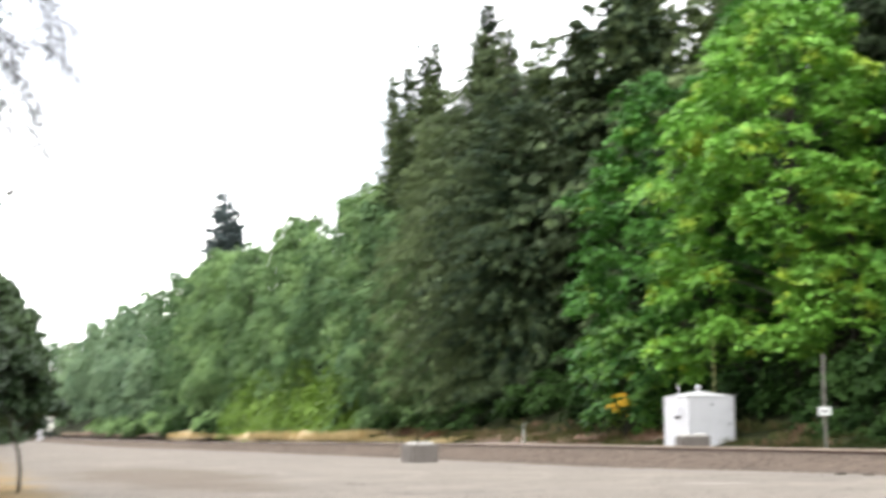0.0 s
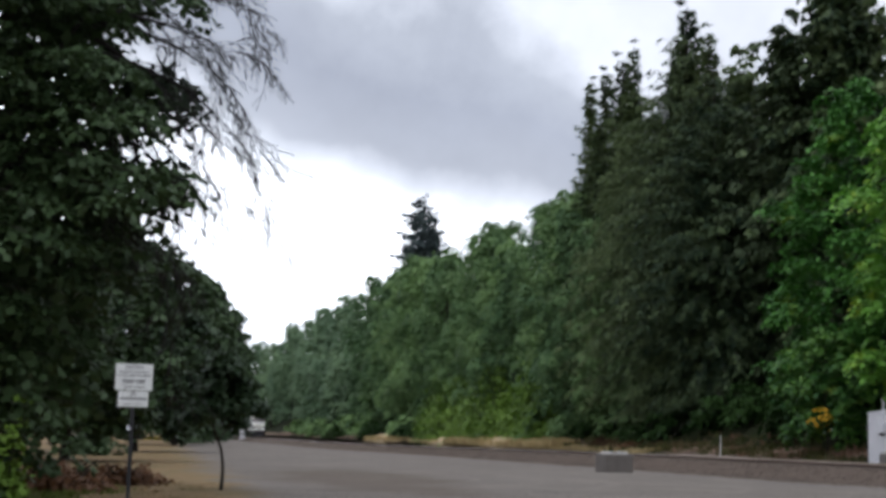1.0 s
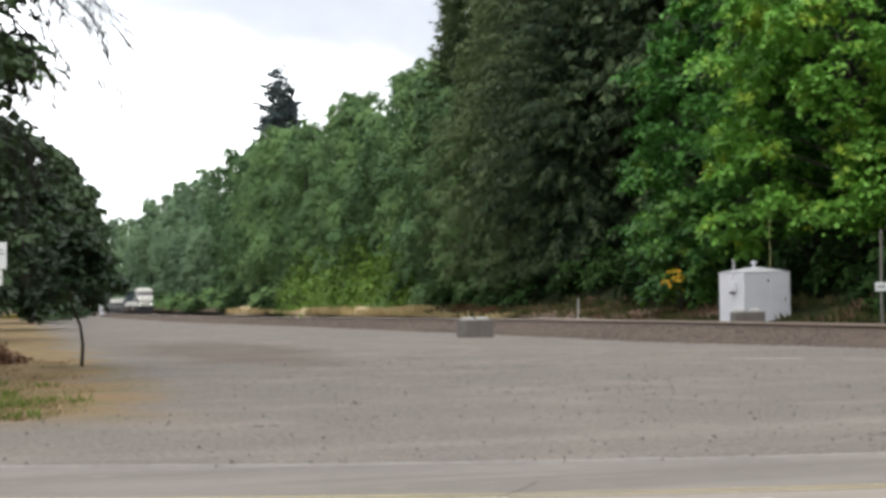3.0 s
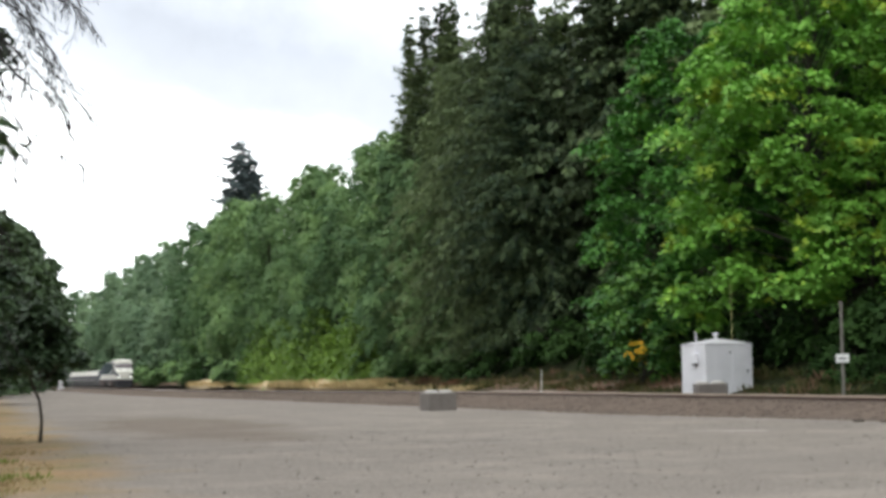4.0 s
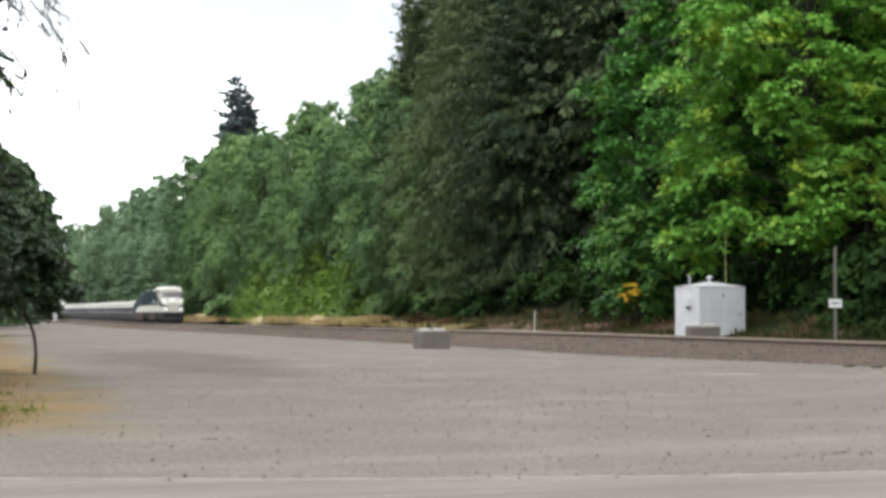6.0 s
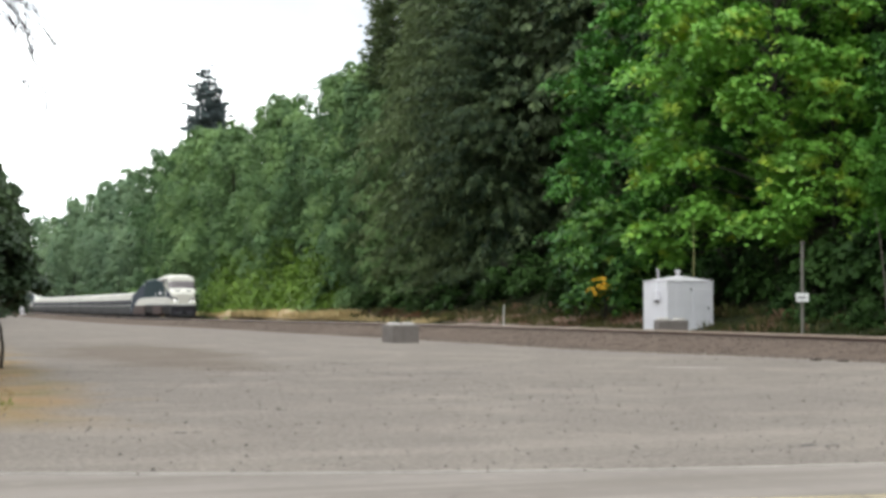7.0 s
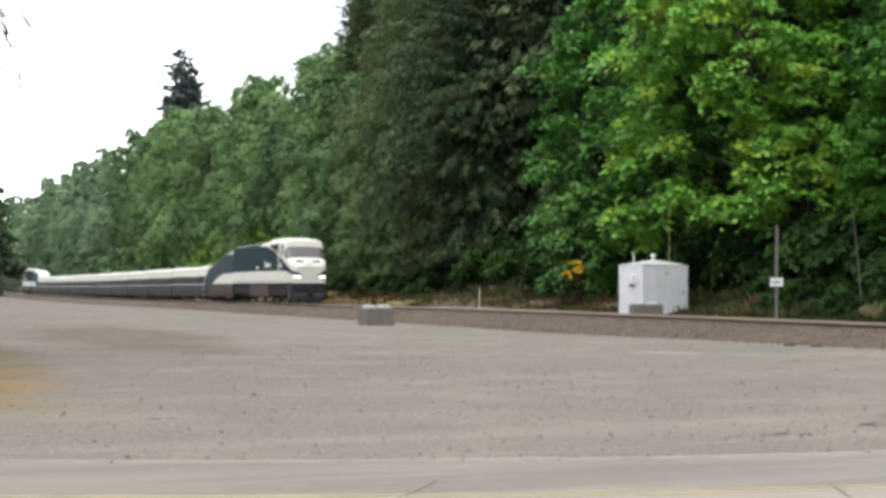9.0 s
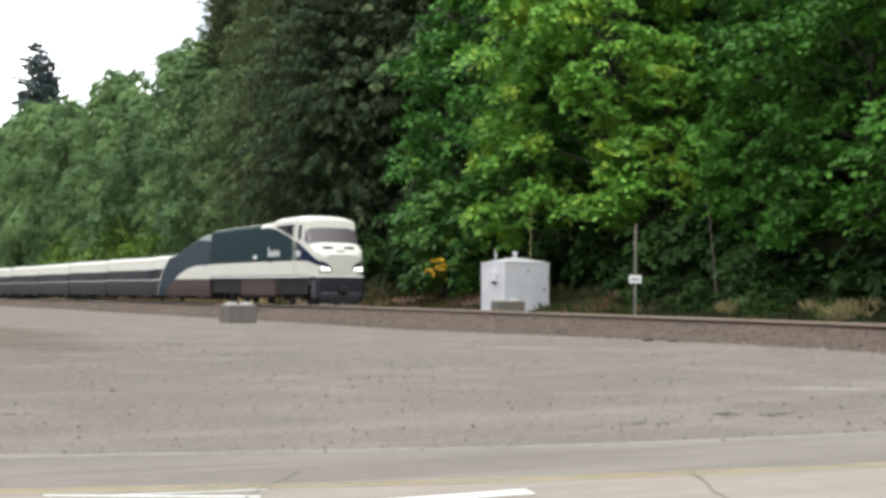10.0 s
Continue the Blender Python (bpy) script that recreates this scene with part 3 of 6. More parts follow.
def broadleaf(name, seed, h, r, low, lobes, per_lobe, per_spray, size, radius, leaf, bark, label, category="tree", group="", trunk_r=None):
    """A tapered trunk, limbs that fork out to lobes, and lobes of drooping leaf fans with gaps between."""
    rng = np.random.default_rng(seed)
    rnd = random.Random(seed)
    ob = thing(name, label, category, group)
    tr = trunk_r or h * 0.016
    cs = []
    for q in range(lobes):
        t = low + (0.97 - low) * ((q + rng.random()) / lobes)
        width = r * (math.sin(math.pi * min(1.0, 0.22 + 0.80 * t)) ** 0.7) * (0.75 + 0.4 * rng.random())
        a = q * 2.399 + rng.normal(0, 0.5)
        d = width * (0.35 + 0.6 * rng.random() ** 0.6)
        cs.append((d * math.cos(a), d * math.sin(a), h * t))
    cs = np.array(cs)
    lr = r * rng.uniform(0.18, 0.36, lobes) * (1.0 - 0.45 * (cs[:, 2] / h) ** 2)
    s = Shape()
    lean = Vector((rnd.uniform(-0.05, 0.05), rnd.uniform(-0.05, 0.05), 1))
    path = [lean * (h * 0.9 * k / 7) + Vector((rnd.uniform(-1, 1), rnd.uniform(-1, 1), 0)) * 0.012 * h * (k > 0) for k in range(8)]
    s.tube(path, [tr * (1.25 if k == 0 else 1 - 0.85 * k / 7) for k in range(8)], 9)
    part("trunk", s, bark, ob)
    s = Shape()
    for c, w in zip(cs, lr):
        z0 = max(h * 0.12, c[2] * rnd.uniform(0.6, 0.85))
        k = z0 / (h * 0.9) * 7
        a = path[min(6, int(k))].lerp(path[min(7, int(k) + 1)], k - int(k))
        b = Vector(c)
        mid = a.lerp(b, 0.5) + Vector((0, 0, 0.06 * (b - a).length))
        s.tube([a, mid, b], [tr * 0.34, tr * 0.2, tr * 0.06], 5)
        for _ in range(3):
            e = b + Vector((rnd.gauss(0, 1), rnd.gauss(0, 1), rnd.gauss(0, 0.6))).normalized() * w * 0.8
            s.tube([mid.lerp(b, 0.7), e], [tr * 0.08, tr * 0.03], 4, cap=False)
    tagged(part("branchwork", s, bark, ob), kind="stuff")
    n = lobes * per_lobe
    i = np.repeat(np.arange(lobes), per_lobe)
    d = unit(rng.normal(0, 1, (n, 3)) + np.array([0, 0, 0.75]) + unit(cs * np.array([1, 1, 0.0]) + 1e-6)[i] * 0.5)
    shell = rng.uniform(0.72, 1.05, n) * np.where(rng.random(n) < 0.12, rng.uniform(1.05, 1.4, n), 1.0)
    wob = 1.0 + 0.25 * np.sin(d[:, 0] * 5 + i) * np.cos(d[:, 1] * 6 - i)
    pos = cs[i] + d * (lr[i] * shell * wob)[:, None] * np.array([1.0, 1.0, 0.66])
    pos[:, 2] = np.maximum(pos[:, 2], 0.25)
    c, u, v = sprays(rng, pos, d, per_spray, radius, size)
    # shaded leaves inside each lobe
    m = 26
    q = np.repeat(np.arange(lobes), m)
    ci = cs[q] + unit(rng.normal(0, 1, (len(q), 3))) * (lr[q] * rng.uniform(0.1, 0.7, len(q)))[:, None] * np.array([1, 1, 0.7])
    ci[:, 2] = np.maximum(ci[:, 2], 0.2)
    ui = unit(rng.normal(0, 1, (len(q), 3)))
    vi = unit(np.cross(ui, rng.normal(0, 1, (len(q), 3))))
    big = (size * 1.3 + 0.10 * lr[q])[:, None]
    c, u, v = np.concatenate([c, ci]), np.concatenate([u, ui * big * 0.6]), np.concatenate([v, vi * big * 0.45])
    new_ob = new("crown", leaf_mesh("crown", c, u, v, leaf))
    new_ob.parent = ob
    return ob


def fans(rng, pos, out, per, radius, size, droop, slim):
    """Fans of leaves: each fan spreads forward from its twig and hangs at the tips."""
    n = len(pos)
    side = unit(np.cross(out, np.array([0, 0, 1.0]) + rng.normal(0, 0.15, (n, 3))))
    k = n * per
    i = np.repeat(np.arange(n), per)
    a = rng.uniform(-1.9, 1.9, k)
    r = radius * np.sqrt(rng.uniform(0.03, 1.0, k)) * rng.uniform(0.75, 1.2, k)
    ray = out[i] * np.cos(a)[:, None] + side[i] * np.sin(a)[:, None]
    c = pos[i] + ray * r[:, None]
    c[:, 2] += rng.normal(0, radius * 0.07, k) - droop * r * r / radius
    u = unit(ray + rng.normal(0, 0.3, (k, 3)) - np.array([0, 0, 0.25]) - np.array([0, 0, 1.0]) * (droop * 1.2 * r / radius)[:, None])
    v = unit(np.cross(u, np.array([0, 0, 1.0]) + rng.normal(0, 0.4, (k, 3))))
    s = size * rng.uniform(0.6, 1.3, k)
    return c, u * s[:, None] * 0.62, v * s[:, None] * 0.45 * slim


def layered(name, seed, h, r, low, leaf, label, group="", gap=0.9, width=2.3, step=0.62, per=14, radius=0.62, size=0.25, droop=0.35, slim=1.0,
            full=0.5, top=0.55, lift=0.16, sag=0.045, shoots=0, rough=1.0, stray=0.15, skirt=0.78, core=1500, trunk_r=None, bark=None):
    """A tree of layered boughs: each bough is a spray of leaf fans over the shade of the next one below."""
    rng = np.random.default_rng(seed)
    ob = thing(name, label, "tree", group)
    tr = trunk_r or h * 0.014
    s = Shape()
    s.tube([(0, 0, -0.1), (0.1, 0.05, h * 0.3), (-0.05, 0.1, h * 0.65), (0, 0, h * 0.96)], [tr * 1.3, tr, tr * 0.5, 0.03], 9)
    part("trunk", s, bark or M_BARK, ob)
    s = Shape()
    P, O, C, U, V = [], [], [], [], []
    z = h * low
    lump = rng.uniform(0, 6.28, 6)
    while z < h * 0.985:
        t = z / h
        prof = min(1.0, (1 - t) / (1 - full)) ** top * (skirt + (1 - skirt) * min(1.0, t / 0.28))
        nb = max(3, int(2 * math.pi * r * prof / width))
        a0 = rng.random() * 6.28
        for q in range(nb):
            a = a0 + (q + rng.uniform(-0.35, 0.35)) * 2 * math.pi / nb
            bulge = 0.88 + rough * (0.15 * math.sin(3 * a + lump[0] + 7 * t) + 0.12 * math.sin(5 * a + lump[1] - 17 * t) + 0.10 * math.sin(2 * a + lump[2] + 31 * t))
            L = max(0.5, r * prof * bulge * (rng.uniform(0.70, 1.08) if rng.random() > stray else rng.uniform(1.08, 1.3)))
            zz = z + rng.normal(0, 0.3) * gap
            d = np.array([math.cos(a), math.sin(a), 0.0])
            e = np.array([-math.sin(a), math.cos(a), 0.0])
            m = max(3, int(L * 0.62 / step))
            for j in range(m):
                dist = L * (0.38 + 0.62 * (j + rng.random()) / m)
                wide = 0.30 * dist * (1.15 - 0.75 * dist / L) + 0.15
                for g in range(max(1, int(wide * 2 / 0.75))):
                    b = rng.uniform(-1, 1) * wide
                    P.append(d * dist + e * b + np.array([0, 0, zz + lift * dist - sag * dist * dist - 0.16 * abs(b) + rng.normal(0, 0.10)]))
                    O.append(d + e * b / max(wide, 0.1) * 0.7 + np.array([0, 0, -0.12]))
            tip = d * L + np.array([0, 0, zz + lift * L - sag * L * L])
            half = d * L * 0.5 + np.array([0, 0, zz + lift * L * 0.5 - sag * L * L * 0.25])
            s.tube([(0, 0, max(0.3, zz - 0.25 * L)), tuple(half), tuple(tip)], [tr * 0.22 * (1 - 0.7 * t) + 0.012, 0.025, 0.008], 4, cap=False)
            if shoots and t > 0.45:
                for _ in range(shoots):
                    f = rng.uniform(0.6, 1.0)
                    base = d * L * f + e * rng.normal(0, 0.3) + np.array([0, 0, zz + lift * L * f - sag * L * L * f * f])
                    tall = rng.uniform(1.4, 3.2)
                    kk = 26
                    hh = rng.random(kk)
                    aa = rng.random(kk) * 6.28
                    out = np.stack([np.cos(aa), np.sin(aa), np.full(kk, 1.6)], 1)
                    C.append(base + np.stack([np.cos(aa) * 0.45 * (1.08 - hh), np.sin(aa) * 0.45 * (1.08 - hh), hh * tall], 1))
                    U.append(unit(out) * 0.42)
                    V.append(unit(np.cross(out, rng.normal(0, 1, (kk, 3)))) * 0.14)
        z += gap * rng.uniform(0.8, 1.2)
    tagged(part("branchwork", s, bark or M_BARK, ob), kind="stuff")
    P = np.array(P)
    P[:, 2] = np.maximum(P[:, 2], 0.3 + 0.2 * rng.random(len(P)))
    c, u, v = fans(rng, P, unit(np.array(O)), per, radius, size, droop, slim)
    # the shaded inside of the crown
    zc = h * rng.uniform(low + 0.02, 0.93, core)
    rc = r * 0.62 * np.minimum(1.0, (1 - zc / h) / (1 - full)) ** top * np.sqrt(rng.uniform(0.1, 1, core))
    ac = rng.random(core) * 6.283
    ci = np.stack([np.cos(ac) * rc, np.sin(ac) * rc, zc], 1)
    ui = unit(rng.normal(0, 1, (core, 3)))
    vi = unit(np.cross(ui, rng.normal(0, 1, (core, 3))))
    big = min(size * 1.2 + 0.22, size * 1.7)
    C = np.concatenate(C + [c, ci])
    U = np.concatenate(U + [u, ui * big * 0.6])
    V = np.concatenate(V + [v, vi * big * 0.45])
    cr = new("crown", leaf_mesh("crown", C, U, V, leaf))
    cr.parent = ob
    return ob


def lobed(name, seed, h, r, low, leaf, label, group="", lobes=60, lobe_r=1.9, spacing=0.75, per=14, radius=0.62, size=0.27, droop=0.5, full=0.5, top=0.6,
          skirt=0.7, flat=0.7, reach=(0.5, 0.92), core=26, stray=0.12, tilt=0.6, loose=1.0, least=6, category="tree", bark=None, trunk_r=None):
    """A crown of many rounded lobes on forking limbs; drooping leaf clumps shingle the outside of each lobe, dark gaps stay between."""
    rng = np.random.default_rng(seed)
    ob = thing(name, label, category, group)
    bark = bark or M_BARK
    tr = trunk_r or h * 0.010
    path = [Vector((0.012 * h * math.sin(k * 1.3 + seed), 0.012 * h * math.cos(k * 1.7 + seed), h * 0.93 * k / 7)) for k in range(8)]
    path[0] = Vector((0, 0, -0.15))
    s = Shape()
    s.tube(path, [tr * (1.35 if k == 0 else 1 - 0.88 * k / 7) for k in range(8)], 9)
    part("trunk", s, bark, ob)
    t = low + (0.975 - low) * ((np.arange(lobes) + rng.random(lobes)) / lobes) ** 0.92
    prof = np.minimum(1.0, (1 - t) / (1 - full)) ** top * (skirt + (1 - skirt) * np.minimum(1.0, t / 0.28))
    a = np.arange(lobes) * 2.39996 + rng.normal(0, 0.35, lobes)
    d = r * prof * rng.uniform(reach[0], reach[1], lobes)
    lr = lobe_r * rng.uniform(0.65, 1.3, lobes) * (0.6 + 0.4 * prof)
    cs = np.stack([np.cos(a) * d, np.sin(a) * d, h * t], 1)
    cs[:, 2] = np.minimum(cs[:, 2], h - lr * flat * 0.9)
    s = Shape()
    for c in cs[::2]:
        k = max(0.4, c[2] * 0.72 / (h * 0.93) * 7)
        p = path[min(6, int(k))].lerp(path[min(7, int(k) + 1)], k - int(k))
        q = Vector(c)
        s.tube([p, p.lerp(q, 0.5) + Vector((0, 0, 0.05 * (q - p).length)), q], [tr * 0.26, tr * 0.16, tr * 0.05], 5, cap=False)
    tagged(part("branchwork", s, bark, ob), kind="stuff")
    count = np.maximum(least, (4 * np.pi * lr ** 2 * 0.62 / spacing ** 2).astype(int))
    i = np.repeat(np.arange(lobes), count)
    n = len(i)
    radial = unit(cs * np.array([1, 1, 0.0]) + 1e-6)
    g = unit(rng.normal(0, 1, (n, 3)) + radial[i] * 0.65 + np.array([0, 0, 0.35]))
    pos = cs[i] + g * (lr[i] * rng.uniform(0.78, 1.08, n) * np.where(rng.random(n) < stray, rng.uniform(1.1, 1.5, n), 1.0))[:, None] * np.array([1, 1, flat])
    gap = np.linalg.norm((pos[:, None, :] - cs[None]) / np.array([1, 1, flat]), axis=2) / lr[None]
    gap[np.arange(n), i] = 9.0
    keep = (gap.min(1) > 0.78) & (pos[:, 2] > 0.1)
    pos, g = pos[keep], g[keep]
    c, u, v = sprays(rng, pos, g, per, radius * np.minimum(1.0, 0.25 + 0.6 * lr[i][keep] / lobe_r), size, droop, tilt, loose)
    q = np.repeat(np.arange(lobes), core)
    ci = cs[q] + unit(rng.normal(0, 1, (len(q), 3))) * (lr[q] * rng.uniform(0.0, 0.75, len(q)))[:, None] * np.array([1, 1, flat])
    ui = unit(rng.normal(0, 1, (len(q), 3)))
    vi = unit(np.cross(ui, rng.normal(0, 1, (len(q), 3))))
    big = size * 1.6
    C, U, V = np.concatenate([c, ci]), np.concatenate([u, ui * big * 0.6]), np.concatenate([v, vi * big * 0.45])
    ok = C[:, 2] > 0.05
    cr = new("crown", leaf_mesh("crown", C[ok], U[ok], V[ok], leaf))
    cr.parent = ob
    return ob


def hanging_conifer(name, seed, h, r, low, leaf, label, group="", gap=1.15, width=1.5, step=0.5, hang=1.0, needle=0.42, power=0.7, full=0.35, lift=0.10, sag=0.05,
                    ragged=0.2, core=1500, tip=0.0, slim=0.17, k=5):
    """A straight trunk with tiers of arching boughs; feathered branchlets hang from both sides of each bough."""
    rng = np.random.default_rng(seed)
    ob = thing(name, label, "tree", group)
    tr = h * 0.012
    s = Shape()
    s.tube([(0, 0, -0.2), (0.08, 0, h * 0.3), (0, 0.08, h * 0.7), (0, 0, h)], [tr * 1.3, tr, tr * 0.5, 0.03], 9)
    part("trunk", s, M_BARK, ob)
    s = Shape()
    P, D, L = [], [], []
    z = h * low
    wave = rng.uniform(0, 6.28, 3)
    while z < h * 0.992:
        t = z / h
        prof = min(1.0, (1 - t) / (1 - full)) ** power
        nb = max(4, int(2 * math.pi * r * prof / width))
        a0 = rng.random() * 6.28
        for q in range(nb):
            a = a0 + (q + rng.uniform(-0.4, 0.4)) * 2 * math.pi / nb
            lump = 0.96 + 0.20 * math.sin(2 * a + wave[0] + 9 * t) + 0.17 * math.sin(3 * a + wave[1] - 19 * t) + 0.12 * math.sin(5 * a + wave[2] + 37 * t)
            B = max(0.35, r * prof * lump * rng.uniform(1 - ragged, 1 + ragged * 0.6))
            zz = z + rng.normal(0, 0.55) * gap
            d = np.array([math.cos(a), math.sin(a), 0.0])
            e = np.array([-math.sin(a), math.cos(a), 0.0])
            rise = lift + 0.55 * max(0.0, t - 0.55) + tip
            m = max(2, int(B * 0.8 / step))
            f = 0.2 + 0.8 * (np.arange(m) + rng.random(m)) / m
            dist = B * f
            drop = sag * (1 - 0.7 * t)
            zs = zz + rise * dist - drop * dist ** 2 + 0.12 * B * np.maximum(0, f - 0.8)
            spine = d * dist[:, None] + np.array([0, 0, 1.0]) * zs[:, None]
            s.tube([(0, 0, zz), tuple(spine[m // 2]), tuple(spine[-1])], [tr * 0.2 * (1 - t) + 0.012, 0.022, 0.008], 3, cap=False)
            for sgn in (-1.0, 1.0, 0.0):
                lean = d * (0.9 if sgn == 0 else 0.45) + e * sgn * 0.75 + np.array([0, 0, -0.55 * hang * (1 - 0.75 * t)]) + rng.normal(0, 0.2, (m, 3))
                P.append(spine + rng.normal(0, 0.07, (m, 3)))
                D.append(unit(lean))
                L.append(np.maximum(0.3, (0.35 + 0.75 * (1.05 - f)) * min(1.6, 0.42 * B + 0.2)) * rng.uniform(0.7, 1.2, m))
        z += gap * (1 - 0.45 * t) * rng.uniform(0.85, 1.15)
    tagged(part("branchwork", s, M_BARK, ob), kind="stuff")
    P, D, L = np.concatenate(P), np.concatenate(D), np.concatenate(L)
    i = np.repeat(np.arange(len(P)), k)
    f = (np.tile(np.arange(k), len(P)) + rng.random(len(i))) / k
    side = unit(np.cross(D, np.array([0, 0, 1.0])))[i] * np.where(np.arange(len(i)) % 2, 1.0, -1.0)[:, None]
    c = P[i] + D[i] * (L[i] * f)[:, None]
    c[:, 2] -= 0.28 * hang * L[i] * f ** 2
    u = unit(D[i] * 0.9 + side * 0.55 + np.array([0, 0, -0.45 * hang]) + rng.normal(0, 0.22, (len(i), 3)))
    ln = needle * rng.uniform(0.7, 1.25, len(i)) * (1.1 - 0.45 * f)
    v = unit(np.cross(u, np.array([0, 0, 1.0]) + rng.normal(0, 0.5, (len(i), 3))))
    c = c + u * (ln * 0.4)[:, None]
    zc = h * rng.uniform(low + 0.02, 0.9, core)
    rc = r * 0.5 * np.minimum(1.0, (1 - zc / h) / (1 - full)) ** power * np.sqrt(rng.random(core))
    ac = rng.random(core) * 6.283
    ui = unit(rng.normal(0, 1, (core, 3)))
    vi = unit(np.cross(ui, rng.normal(0, 1, (core, 3))))
    C = np.concatenate([c, np.stack([np.cos(ac) * rc, np.sin(ac) * rc, zc], 1)])
    U = np.concatenate([u * (ln * 0.55)[:, None], ui * needle * 0.8])
    V = np.concatenate([v * (ln * slim)[:, None], vi * needle * 0.4])
    ok = C[:, 2] > 0.08
    cr = new("crown", leaf_mesh("crown", C[ok], U[ok], V[ok], leaf))
    cr.parent = ob
    return ob


def put(ob, x, y, z=None, turn=0.0, s=1.0, sz=None):
    z = hill_z(x, y) - 0.15 if z is None else z
    ob.matrix_basis = pose(x, y, z, 0, 0, turn) @ Matrix.Diagonal((s, s, sz or s, 1))
    return ob


def again(ob, x, y, z=None, turn=0.0, s=1.0, sz=None):
    z = hill_z(x, y) - 0.15 if z is None else z
    c = copy_thing(ob, pose(x, y, z, 0, 0, turn))
    c.scale = (s, s, sz or s)
    return c


def bush(name, seed, r, h, n, leaf, label, size=0.22, per=10, radius=0.4):
    rng = np.random.default_rng(seed)
    ob = thing(name, label, "bush")
    s = Shape()
    rnd = random.Random(seed)
    for _ in range(9):
        a = rnd.random() * 6.3
        s.tube([(0.2 * math.cos(a), 0.2 * math.sin(a), -0.05), (r * 0.4 * math.cos(a), r * 0.4 * math.sin(a), h * 0.5), (r * 0.6 * math.cos(a), r * 0.6 * math.sin(a), h * 0.75)], [0.03, 0.02, 0.008], 4, cap=False)
    tagged(part("branchwork", s, M_BARK, ob), kind="stuff")
    d = unit(rng.normal(0, 1, (n, 3)))
    d[:, 2] = np.abs(d[:, 2])
    lump = 0.75 + 0.35 * np.sin(d[:, 0] * 4.1 + seed) * np.cos(d[:, 1] * 3.7) + rng.normal(0, 0.1, n)
    pos = d * lump[:, None] * np.array([r, r, h]) * rng.uniform(0.6, 1.0, n)[:, None]
    c, u, v = sprays(rng, pos, d, per, radius, size)
    cr = new("crown", leaf_mesh("crown", c, u, v, leaf))
    cr.parent = ob
    return ob


